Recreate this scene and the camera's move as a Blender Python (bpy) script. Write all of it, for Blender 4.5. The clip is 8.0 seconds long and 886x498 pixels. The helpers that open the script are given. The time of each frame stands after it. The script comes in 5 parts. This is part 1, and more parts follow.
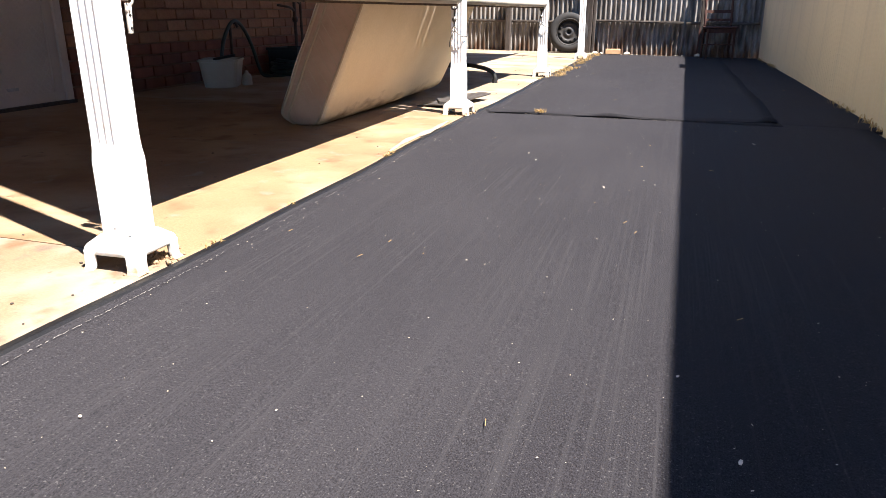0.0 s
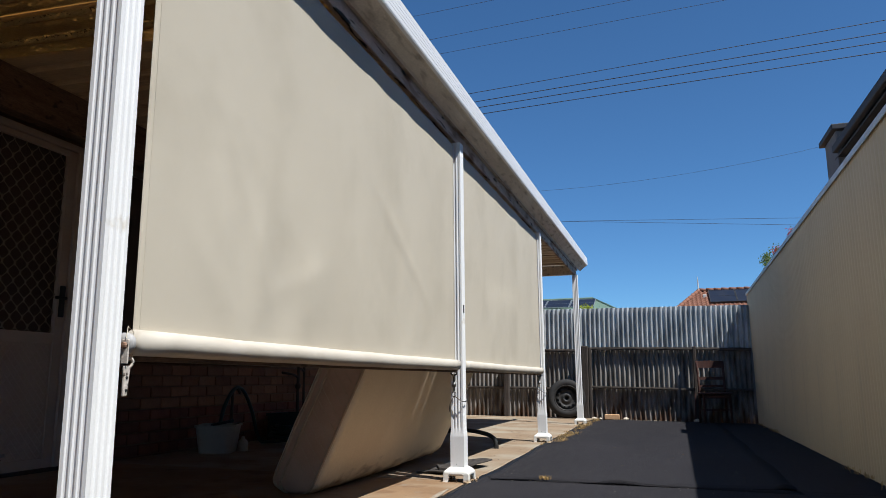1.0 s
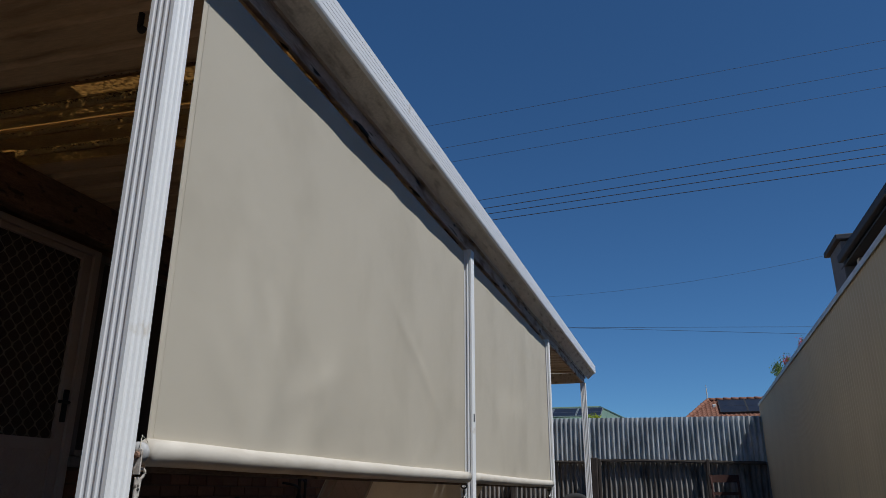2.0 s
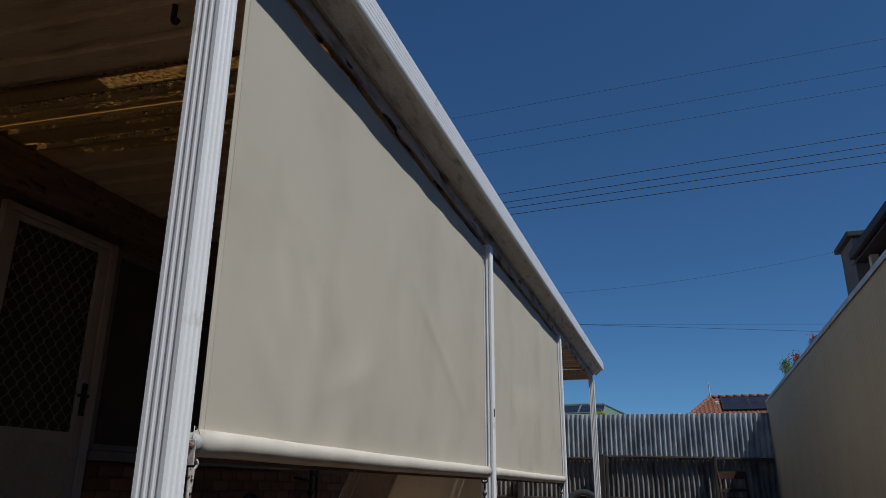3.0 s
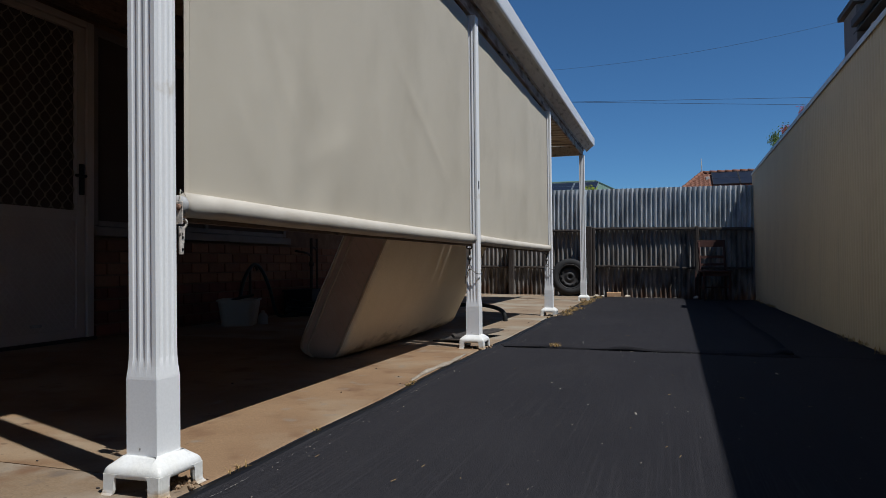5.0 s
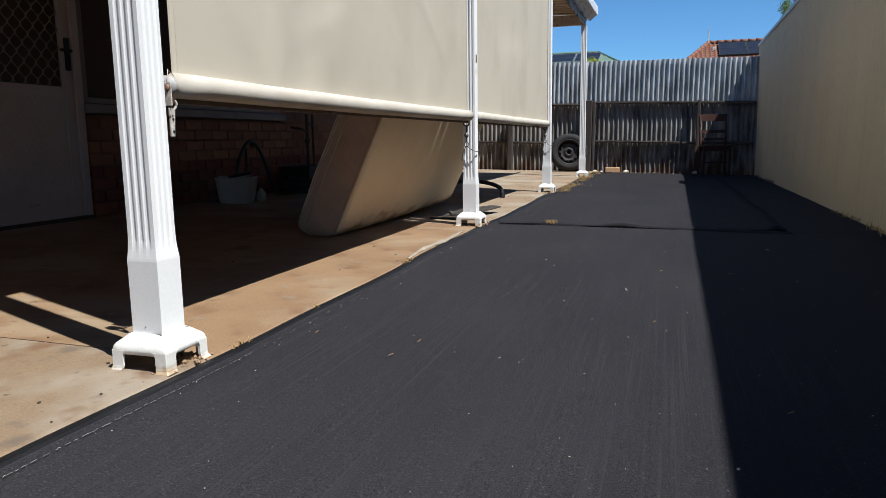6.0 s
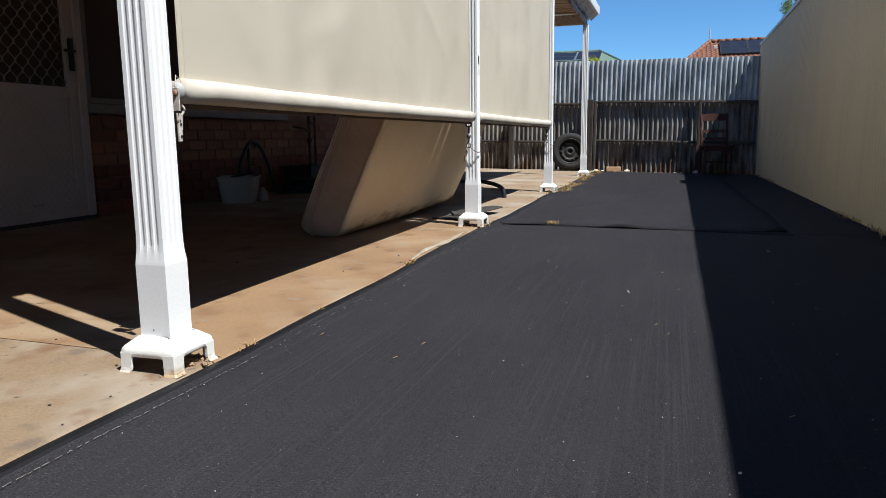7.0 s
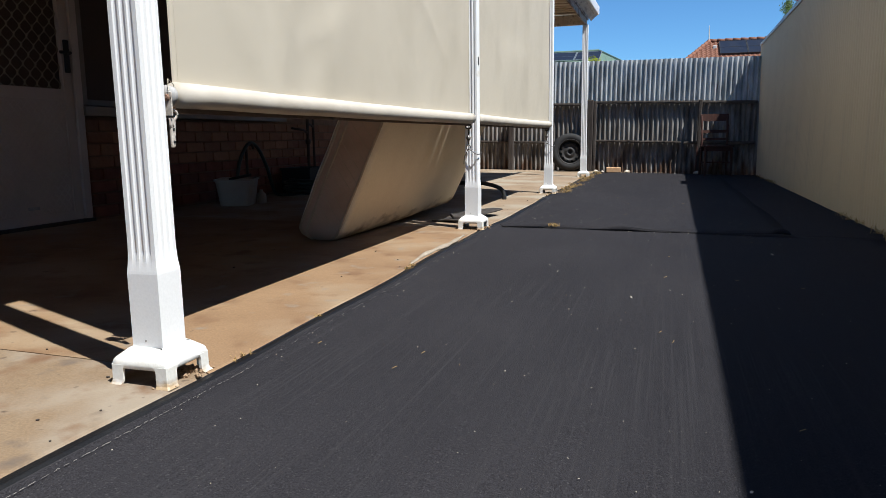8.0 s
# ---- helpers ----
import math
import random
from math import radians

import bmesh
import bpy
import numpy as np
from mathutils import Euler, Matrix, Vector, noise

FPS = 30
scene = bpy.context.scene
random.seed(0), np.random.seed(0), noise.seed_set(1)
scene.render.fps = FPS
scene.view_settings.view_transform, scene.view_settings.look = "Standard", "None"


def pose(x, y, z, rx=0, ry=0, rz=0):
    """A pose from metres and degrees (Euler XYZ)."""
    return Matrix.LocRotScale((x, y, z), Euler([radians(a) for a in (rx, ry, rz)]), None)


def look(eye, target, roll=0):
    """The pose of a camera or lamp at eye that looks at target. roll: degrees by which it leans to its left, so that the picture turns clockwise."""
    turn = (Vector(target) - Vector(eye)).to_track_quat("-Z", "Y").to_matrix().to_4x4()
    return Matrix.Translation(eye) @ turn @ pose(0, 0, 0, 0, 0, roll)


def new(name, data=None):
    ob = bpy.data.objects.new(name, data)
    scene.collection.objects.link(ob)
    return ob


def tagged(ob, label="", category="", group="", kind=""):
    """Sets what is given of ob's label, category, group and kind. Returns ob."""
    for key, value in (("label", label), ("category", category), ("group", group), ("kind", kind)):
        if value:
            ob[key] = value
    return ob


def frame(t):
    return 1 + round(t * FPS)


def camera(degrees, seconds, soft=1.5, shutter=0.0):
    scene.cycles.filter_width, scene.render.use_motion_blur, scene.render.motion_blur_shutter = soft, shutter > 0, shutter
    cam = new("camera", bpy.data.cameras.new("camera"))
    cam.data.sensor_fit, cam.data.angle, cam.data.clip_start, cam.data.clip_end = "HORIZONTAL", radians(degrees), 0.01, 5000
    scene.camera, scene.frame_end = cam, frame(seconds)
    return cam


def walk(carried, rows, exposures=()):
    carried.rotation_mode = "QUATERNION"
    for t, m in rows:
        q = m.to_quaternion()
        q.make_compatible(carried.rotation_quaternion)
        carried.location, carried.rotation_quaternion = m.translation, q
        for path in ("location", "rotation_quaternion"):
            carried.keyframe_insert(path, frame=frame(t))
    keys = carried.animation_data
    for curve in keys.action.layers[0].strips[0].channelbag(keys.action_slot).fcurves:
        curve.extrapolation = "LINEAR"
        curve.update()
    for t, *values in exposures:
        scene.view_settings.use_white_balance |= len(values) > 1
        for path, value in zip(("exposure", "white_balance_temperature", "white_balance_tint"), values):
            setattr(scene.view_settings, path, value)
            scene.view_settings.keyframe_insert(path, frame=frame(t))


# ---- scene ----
cam = camera(63.1, 8.0, 0.7)

PATH = [
    (0, (1.273, -1.43, 0.6), (0.707, 0.385, -0.021), -0.3),
    (0.2, (1.27, -1.413, 0.602), (0.691, 0.445, 0.142), -0.3),
    (0.5, (1.251, -1.386, 0.612), (0.659, 0.52, 0.476), -0.2),
    (0.7, (1.248, -1.375, 0.607), (0.655, 0.534, 0.64), -0.3),
    (1, (1.25, -1.355, 0.586), (0.67, 0.525, 0.947), -0.4),
    (1.5, (1.224, -1.338, 0.611), (0.664, 0.471, 1.253), 0.3),
    (1.7, (1.235, -1.362, 0.606), (0.668, 0.445, 1.247), 0.3),
    (2.8, (1.081, -1.383, 0.578), (0.517, 0.425, 1.219), 0.1),
    (3, (1.084, -1.4, 0.583), (0.516, 0.41, 1.216), 0.4),
    (3.5, (1.091, -1.386, 0.572), (0.523, 0.423, 1.207), 0.4),
    (4, (1.128, -1.408, 0.568), (0.56, 0.406, 1.189), 0.4),
    (4.2, (1.17, -1.442, 0.564), (0.592, 0.406, 1.066), 0.1),
    (4.5, (1.165, -1.443, 0.553), (0.574, 0.452, 0.796), -0.4),
    (4.7, (1.156, -1.442, 0.536), (0.564, 0.465, 0.642), -0.6),
    (5, (1.181, -1.452, 0.524), (0.587, 0.458, 0.568), -0.6),
    (5.2, (1.188, -1.442, 0.54), (0.6, 0.465, 0.404), -0.3),
    (6.3, (1.196, -1.464, 0.543), (0.608, 0.423, 0.236), -0.7),
    (6.5, (1.194, -1.468, 0.553), (0.606, 0.419, 0.243), -0.6),
    (7, (1.19, -1.475, 0.56), (0.601, 0.411, 0.254), -0.7),
    (7.5, (1.172, -1.471, 0.554), (0.584, 0.416, 0.247), -0.6),
    (8, (1.175, -1.429, 0.572), (0.587, 0.458, 0.266), -0.8),
]
EXPOSURES = [(0.0, 2.46, 6150, 13), (0.2, 2.12, 6000, 11), (0.5, 1.60, 5750, 7), (1.0, 0.87, 5750, 7.5), (1.5, 0.37, 5560, 8), (1.7, 0.27, 5560, 8),
             (2.8, 0.02, 5560, 8), (3.5, 0.0, 5560, 8), (4.0, 0.0, 5560, 8), (4.5, 0.0, 5560, 8), (5.0, 0.19, 5560, 8), (5.2, 0.28, 5560, 9),
             (6.3, 1.05, 5720, 7), (6.5, 1.05, 5720, 7), (7.0, 1.05, 5720, 7), (8.0, 1.05, 5720, 7)]
walk(cam, [(t, look(eye, target, roll)) for t, eye, target, roll in PATH], EXPOSURES)

# ---- daylight ----
SUN = Vector((1.0, -0.41, 1.905)).normalized()
world = bpy.data.worlds.new("world")
scene.world = world
world.use_nodes = True
sky = world.node_tree.nodes.new("ShaderNodeTexSky")
sky.sky_type, sky.sun_disc = "NISHITA", False
sky.sun_elevation = math.asin(SUN.z)
sky.sun_rotation = math.atan2(SUN.x, SUN.y)
sky.altitude, sky.air_density, sky.dust_density, sky.ozone_density = 2500, 1.0, 0.5, 2.6
background = world.node_tree.nodes["Background"]
background.inputs[1].default_value = 0.062
air = world.node_tree.nodes.new("ShaderNodeMix")
air.data_type, air.blend_type = "RGBA", "MULTIPLY"
air.inputs["Factor"].default_value = 1.0
air.inputs["B"].default_value = (0.64, 0.88, 1.0, 1)
world.node_tree.links.new(sky.outputs[0], air.inputs["A"])
world.node_tree.links.new(air.outputs["Result"], background.inputs[0])
sun_light = bpy.data.lights.new("sun", "SUN")
sun_light.energy, sun_light.angle, sun_light.color = 4.0, radians(0.53), (1.0, 0.91, 0.785)
new("sun", sun_light).matrix_world = look(SUN * 30, (0, 0, 0))


# ---- materials ----
def material(name, colour, rough=0.6, second=None, mix_scale=6.0, grain=80.0, amount=0.15, bump=0.2, metal=0.0, stretch=(1, 1, 1), spec=0.5, per_piece=0.0, depth=0.004):
    """A principled surface: two colours mixed by large noise, darker and lighter grain, and fine relief."""
    m = bpy.data.materials.new(name)
    m.use_nodes = True
    tree = m.node_tree
    nodes, link = tree.nodes, tree.links.new
    bsdf = nodes["Principled BSDF"]
    coords = nodes.new("ShaderNodeTexCoord")
    mapping = nodes.new("ShaderNodeMapping")
    mapping.inputs["Scale"].default_value = stretch
    link(coords.outputs["Object"], mapping.inputs[0])
    large, fine = nodes.new("ShaderNodeTexNoise"), nodes.new("ShaderNodeTexNoise")
    large.inputs["Scale"].default_value, large.inputs["Detail"].default_value = mix_scale, 6
    fine.inputs["Scale"].default_value, fine.inputs["Detail"].default_value = grain, 4
    link(mapping.outputs[0], large.inputs["Vector"])
    link(mapping.outputs[0], fine.inputs["Vector"])
    ramp = nodes.new("ShaderNodeMapRange")
    ramp.inputs["From Min"].default_value, ramp.inputs["From Max"].default_value = 0.35, 0.68
    link(large.outputs["Fac"], ramp.inputs["Value"])
    tone = nodes.new("ShaderNodeMix")
    tone.data_type = "RGBA"
    tone.inputs["A"].default_value = (*colour, 1)
    tone.inputs["B"].default_value = (*(second or [c * 0.8 for c in colour]), 1)
    link(ramp.outputs["Result"], tone.inputs["Factor"])
    span = nodes.new("ShaderNodeMapRange")
    span.inputs["From Min"].default_value, span.inputs["From Max"].default_value = 0.3, 0.7
    span.inputs["To Min"].default_value, span.inputs["To Max"].default_value = 1 - amount, 1 + amount
    link(fine.outputs["Fac"], span.inputs["Value"])
    last = span.outputs["Result"]
    if per_piece:
        info = nodes.new("ShaderNodeObjectInfo")
        vary = nodes.new("ShaderNodeMapRange")
        vary.inputs["To Min"].default_value, vary.inputs["To Max"].default_value = 1 - per_piece, 1 + per_piece
        link(info.outputs["Random"], vary.inputs["Value"])
        times = nodes.new("ShaderNodeMath")
        times.operation = "MULTIPLY"
        link(last, times.inputs[0])
        link(vary.outputs["Result"], times.inputs[1])
        last = times.outputs[0]
    scaled = nodes.new("ShaderNodeVectorMath")
    scaled.operation = "SCALE"
    link(tone.outputs["Result"], scaled.inputs[0])
    link(last, scaled.inputs["Scale"])
    link(scaled.outputs[0], bsdf.inputs["Base Color"])
    worn = nodes.new("ShaderNodeMapRange")
    worn.inputs["To Min"].default_value, worn.inputs["To Max"].default_value = max(0.02, rough - 0.12), min(1, rough + 0.12)
    link(large.outputs["Fac"], worn.inputs["Value"])
    link(worn.outputs["Result"], bsdf.inputs["Roughness"])
    bsdf.inputs["Metallic"].default_value = metal
    bsdf.inputs["Specular IOR Level"].default_value = spec
    if bump:
        relief = nodes.new("ShaderNodeBump")
        relief.inputs["Strength"].default_value, relief.inputs["Distance"].default_value = bump, depth
        link(fine.outputs["Fac"], relief.inputs["Height"])
        link(relief.outputs[0], bsdf.inputs["Normal"])
    return m


def overlay(m, colour, scale, low, high, stretch=(1, 1, 1), band=None):
    """Patches of a second substance (rust, dust, moss) with a shape of their own; band keeps them between two heights."""
    tree = m.node_tree
    nodes, link = tree.nodes, tree.links.new
    bsdf = nodes["Principled BSDF"]
    before = bsdf.inputs["Base Color"].links[0].from_socket
    coords, mapping = nodes.new("ShaderNodeTexCoord"), nodes.new("ShaderNodeMapping")
    mapping.inputs["Scale"].default_value = stretch
    link(coords.outputs["Object"], mapping.inputs[0])
    tex = nodes.new("ShaderNodeTexNoise")
    tex.inputs["Scale"].default_value, tex.inputs["Detail"].default_value = scale, 8
    link(mapping.outputs[0], tex.inputs["Vector"])
    cut = nodes.new("ShaderNodeMapRange")
    cut.inputs["From Min"].default_value, cut.inputs["From Max"].default_value = low, high
    source = tex.outputs["Fac"]
    if band:
        axes = nodes.new("ShaderNodeSeparateXYZ")
        link(coords.outputs["Object"], axes.inputs[0])
        rise = nodes.new("ShaderNodeMapRange")
        rise.inputs["From Min"].default_value, rise.inputs["From Max"].default_value = band
        rise.inputs["To Min"].default_value, rise.inputs["To Max"].default_value = 0.25, -0.35
        link(axes.outputs["Z"], rise.inputs["Value"])
        plus = nodes.new("ShaderNodeMath")
        link(source, plus.inputs[0])
        link(rise.outputs["Result"], plus.inputs[1])
        source = plus.outputs[0]
    link(source, cut.inputs["Value"])
    mix = nodes.new("ShaderNodeMix")
    mix.data_type = "RGBA"
    link(cut.outputs["Result"], mix.inputs["Factor"])
    link(before, mix.inputs["A"])
    mix.inputs["B"].default_value = (*colour, 1)
    link(mix.outputs["Result"], bsdf.inputs["Base Color"])
    return m


def see_through(m, share, colour):
    """Lets part of the light pass, scattered, as cloth and fibreglass do."""
    tree = m.node_tree
    out = tree.nodes["Material Output"]
    bsdf = tree.nodes["Principled BSDF"]
    back, mix = tree.nodes.new("ShaderNodeBsdfTranslucent"), tree.nodes.new("ShaderNodeMixShader")
    back.inputs[0].default_value = (*colour, 1)
    mix.inputs[0].default_value = share
    tree.links.new(bsdf.outputs[0], mix.inputs[1])
    tree.links.new(back.outputs[0], mix.inputs[2])
    tree.links.new(mix.outputs[0], out.inputs[0])
    return m


WHITE = overlay(material("white_powder_coat", (0.825, 0.825, 0.825), 0.38, (0.79, 0.79, 0.79), 3, 160, 0.03, 0.05), (0.55, 0.48, 0.38), 9, 0.66, 0.8)
CAST = overlay(material("white_cast_base", (0.76, 0.755, 0.735), 0.42, (0.72, 0.705, 0.65), 14, 120, 0.05, 0.12), (0.42, 0.31, 0.19), 30, 0.52, 0.80, (1, 1, 1), (0.0, 0.05))
MAT = overlay(overlay(material("black_rubber_matting", (0.0224, 0.0214, 0.0244), 0.72, (0.0280, 0.0267, 0.0300), 1.6, 420, 0.50, 0.8, stretch=(1, 0.6, 1), spec=0.03, depth=0.003), (0.0325, 0.0311, 0.0340), 190, 0.53, 0.68, (1, 0.006, 1)), (0.072, 0.069, 0.070), 230, 0.625, 0.69)
MAT.node_tree.nodes["Principled BSDF"].inputs["Diffuse Roughness"].default_value = 1.0
BINDING = material("clean_black_rubber_edge", (0.0075, 0.0075, 0.009), 0.5, (0.011, 0.011, 0.012), 9, 200, 0.3, 0.3, spec=0.2)
SLAB = overlay(overlay(overlay(overlay(material("tan_concrete", (0.2535, 0.1608, 0.0854), 0.85, (0.1907, 0.1126, 0.0564), 2.4, 160, 0.14, 0.3), (0.2886, 0.2158, 0.1370), 1.7, 0.50, 0.66), (0.1573, 0.0847, 0.0419), 5, 0.55, 0.70), (0.2187, 0.1734, 0.1250), 9, 0.60, 0.72), (0.0874, 0.0550, 0.0348), 23, 0.68, 0.76)
SLAB_FAR = overlay(overlay(overlay(material("pale_dusty_concrete", (0.2672, 0.1973, 0.1293), 0.85, (0.2111, 0.1463, 0.0908), 2.4, 160, 0.14, 0.3), (0.3000, 0.2551, 0.1911), 1.7, 0.46, 0.62), (0.1781, 0.1155, 0.0669), 5, 0.57, 0.72), (0.0938, 0.0626, 0.0412), 23, 0.68, 0.76)
SLAB_OLD = overlay(overlay(overlay(overlay(material("greyed_old_concrete", (0.2149, 0.1523, 0.0917), 0.85, (0.1704, 0.1103, 0.0627), 3, 160, 0.14, 0.35), (0.2657, 0.2170, 0.1604), 2.6, 0.46, 0.62), (0.1563, 0.0874, 0.0458), 6, 0.54, 0.68), (0.1250, 0.0952, 0.0726), 8, 0.56, 0.70), (0.0781, 0.0518, 0.0366), 19, 0.66, 0.74)
MORTAR = material("pale_mortar", (0.33, 0.285, 0.225), 0.9, (0.25, 0.20, 0.145), 14, 90, 0.2, 0.8)
SOIL = material("dry_red_soil", (0.30, 0.19, 0.11), 0.95, (0.22, 0.13, 0.075), 1.2, 40, 0.3, 0.5)
DIRT = material("loose_sandy_dirt", (0.36, 0.25, 0.15), 0.95, (0.26, 0.17, 0.10), 30, 160, 0.3, 0.8, depth=0.01)
CREAM = overlay(material("cream_painted_steel", (0.66, 0.54, 0.34), 0.5, (0.62, 0.50, 0.31), 1.2, 240, 0.03, 0.05), (0.50, 0.41, 0.27), 2.5, 0.56, 0.9, (3, 3, 0.3))
CAP = material("weathered_steel_capping", (0.62, 0.60, 0.56), 0.4, (0.5, 0.48, 0.44), 5, 120, 0.08, 0.1)
GALV = overlay(material("weathered_galvanised_iron", (0.62, 0.645, 0.655), 0.45, (0.24, 0.26, 0.275), 7, 60, 0.14, 0.1, stretch=(1, 1, 0.25), spec=0.35, metal=0.3), (0.20, 0.16, 0.13), 5, 0.62, 0.8, (3, 3, 0.4))
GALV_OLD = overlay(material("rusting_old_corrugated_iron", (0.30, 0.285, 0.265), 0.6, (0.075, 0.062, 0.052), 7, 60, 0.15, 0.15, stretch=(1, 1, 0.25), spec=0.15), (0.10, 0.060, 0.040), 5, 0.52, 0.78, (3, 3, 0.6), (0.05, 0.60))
TIMBER = material("grey_weathered_hardwood", (0.060, 0.047, 0.039), 0.9, (0.034, 0.026, 0.022), 9, 70, 0.35, 0.7, stretch=(6, 6, 0.6))
RAILWOOD = material("grey_weathered_rail", (0.080, 0.064, 0.052), 0.9, (0.038, 0.030, 0.025), 9, 70, 0.35, 0.7, stretch=(0.6, 6, 6))
CLOTH = see_through(overlay(material("cream_woven_blind", (0.575, 0.523, 0.428), 0.8, (0.545, 0.493, 0.400), 1.4, 700, 0.10, 0.25, spec=0.2), (0.460, 0.414, 0.330), 2.6, 0.50, 0.88), 0.08, (0.6, 0.52, 0.4))
POLE = overlay(material("cream_vinyl_roll", (0.55, 0.505, 0.435), 0.7, (0.505, 0.46, 0.39), 6, 500, 0.10, 0.2, spec=0.3), (0.40, 0.345, 0.275), 14, 0.56, 0.80, (1, 0.25, 1))
GRIMY = overlay(material("grimy_white_plastic", (0.60, 0.555, 0.50), 0.6, (0.42, 0.37, 0.32), 40, 200, 0.15, 0.3), (0.06, 0.045, 0.035), 60, 0.56, 0.66)
CAPGREY = material("grey_nylon_cap", (0.42, 0.415, 0.41), 0.55, (0.34, 0.33, 0.325), 40, 200, 0.1, 0.1)
DULLSTEEL = material("dull_tarnished_steel", (0.13, 0.122, 0.115), 0.45, (0.05, 0.044, 0.04), 60, 200, 0.2, 0.15, metal=0.6)
RUST = material("rusty_steel", (0.20, 0.10, 0.06), 0.85, (0.26, 0.17, 0.12), 60, 300, 0.3, 0.4)
STEEL = material("dull_steel", (0.45, 0.45, 0.45), 0.38, (0.33, 0.32, 0.31), 25, 150, 0.1, 0.1, metal=0.9)
BROWN = overlay(material("brown_stained_beam", (0.18, 0.112, 0.07), 0.85, (0.105, 0.064, 0.04), 7, 60, 0.3, 0.3, stretch=(4, 0.7, 4)), (0.03, 0.02, 0.015), 11, 0.58, 0.68, (2, 1, 2))
FASCIA = overlay(overlay(material("dusty_grey_brown_fascia", (0.54, 0.45, 0.38), 0.85, (0.42, 0.33, 0.27), 6, 70, 0.2, 0.3, stretch=(3, 0.6, 3)), (0.16, 0.085, 0.045), 4, 0.50, 0.68, (3, 0.8, 3)), (0.015, 0.012, 0.01), 13, 0.61, 0.65, (3, 0.45, 3))
GREYBEAM = overlay(material("dusty_grey_gutter_underside", (0.70, 0.64, 0.56), 0.7, (0.60, 0.54, 0.465), 5, 90, 0.12, 0.1), (0.20, 0.155, 0.11), 9, 0.53, 0.8, (3, 0.6, 3))
ROOFING = overlay(material("beige_roof_sheet", (0.60, 0.475, 0.33), 0.6, (0.50, 0.385, 0.255), 2, 60, 0.12, 0.1, stretch=(0.3, 2, 2)), (0.14, 0.085, 0.045), 3, 0.55, 0.8, (0.5, 3, 3))
FIBRE = see_through(overlay(material("amber_fibreglass_sheet", (0.36, 0.27, 0.16), 0.5, (0.27, 0.19, 0.10), 5, 60, 0.3, 0.2, stretch=(0.4, 2, 2)), (0.10, 0.062, 0.03), 90, 0.46, 0.68, (0.6, 1.5, 2)), 0.52, (0.67, 0.47, 0.22))
LIT_RIB = see_through(material("pale_lit_rib", (0.52, 0.42, 0.27), 0.6, (0.40, 0.30, 0.17), 8, 90, 0.2, 0.2, stretch=(0.5, 3, 3)), 0.5, (0.74, 0.63, 0.44))
LITTER = material("dry_leaf_litter", (0.030, 0.020, 0.012), 0.9, (0.06, 0.037, 0.018), 30, 120, 0.4, 0.3)
BRICK = overlay(material("orange_brick", (0.27, 0.125, 0.075), 0.9, (0.32, 0.165, 0.10), 7, 150, 0.15, 0.5, per_piece=0.22), (0.20, 0.10, 0.06), 12, 0.62, 0.75)
PLINTH = material("dark_red_brick", (0.165, 0.055, 0.038), 0.85, (0.22, 0.085, 0.055), 7, 150, 0.15, 0.5, per_piece=0.18)
JOINT = material("sandy_mortar_joint", (0.25, 0.16, 0.11), 0.95, (0.19, 0.115, 0.075), 12, 120, 0.2, 0.5)
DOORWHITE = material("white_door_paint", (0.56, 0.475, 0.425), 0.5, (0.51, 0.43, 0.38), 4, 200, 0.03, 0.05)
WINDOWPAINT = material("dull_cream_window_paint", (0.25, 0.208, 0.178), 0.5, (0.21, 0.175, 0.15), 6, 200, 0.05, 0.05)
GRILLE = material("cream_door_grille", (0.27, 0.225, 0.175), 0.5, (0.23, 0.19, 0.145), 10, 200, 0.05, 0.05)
BLACK = material("black_plastic", (0.014, 0.014, 0.016), 0.6, (0.022, 0.022, 0.022), 20, 200, 0.15, 0.1)
DARKSCREEN = material("dark_screen", (0.080, 0.060, 0.052), 0.9, (0.10, 0.075, 0.064), 3, 500, 0.25, 0.1)
CURTAIN = material("brown_curtain", (0.10, 0.07, 0.055), 0.95, (0.07, 0.048, 0.038), 4, 300, 0.15, 0.1)
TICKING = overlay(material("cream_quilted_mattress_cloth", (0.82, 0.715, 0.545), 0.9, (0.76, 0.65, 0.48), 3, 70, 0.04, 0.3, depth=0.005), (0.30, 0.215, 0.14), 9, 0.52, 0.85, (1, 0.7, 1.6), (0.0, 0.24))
BORDER = overlay(material("dull_pink_brown_mattress_border", (0.50, 0.355, 0.26), 0.9, (0.41, 0.285, 0.205), 4, 300, 0.06, 0.3), (0.28, 0.20, 0.14), 4, 0.60, 0.85)
PIPING = material("tan_mattress_piping", (0.47, 0.37, 0.26), 0.8, (0.38, 0.29, 0.20), 10, 200, 0.1, 0.3)
RUBBER = material("black_tyre_rubber", (0.012, 0.012, 0.013), 0.85, (0.020, 0.0185, 0.018), 9, 90, 0.2, 0.3)
RIMMETAL = material("dark_painted_wheel_rim", (0.020, 0.020, 0.021), 0.6, (0.036, 0.032, 0.029), 20, 120, 0.3, 0.1, metal=0.3)
CHAIRWOOD = material("red_brown_varnished_wood", (0.055, 0.016, 0.009), 0.75, (0.038, 0.011, 0.007), 7, 60, 0.25, 0.15, stretch=(4, 4, 0.6))
BLOCK = material("pale_orange_brick", (0.52, 0.30, 0.15), 0.9, (0.58, 0.38, 0.22), 14, 120, 0.12, 0.5)
TUB = material("white_plastic_tub", (0.38, 0.33, 0.28), 0.45, (0.33, 0.285, 0.24), 6, 120, 0.05, 0.05)
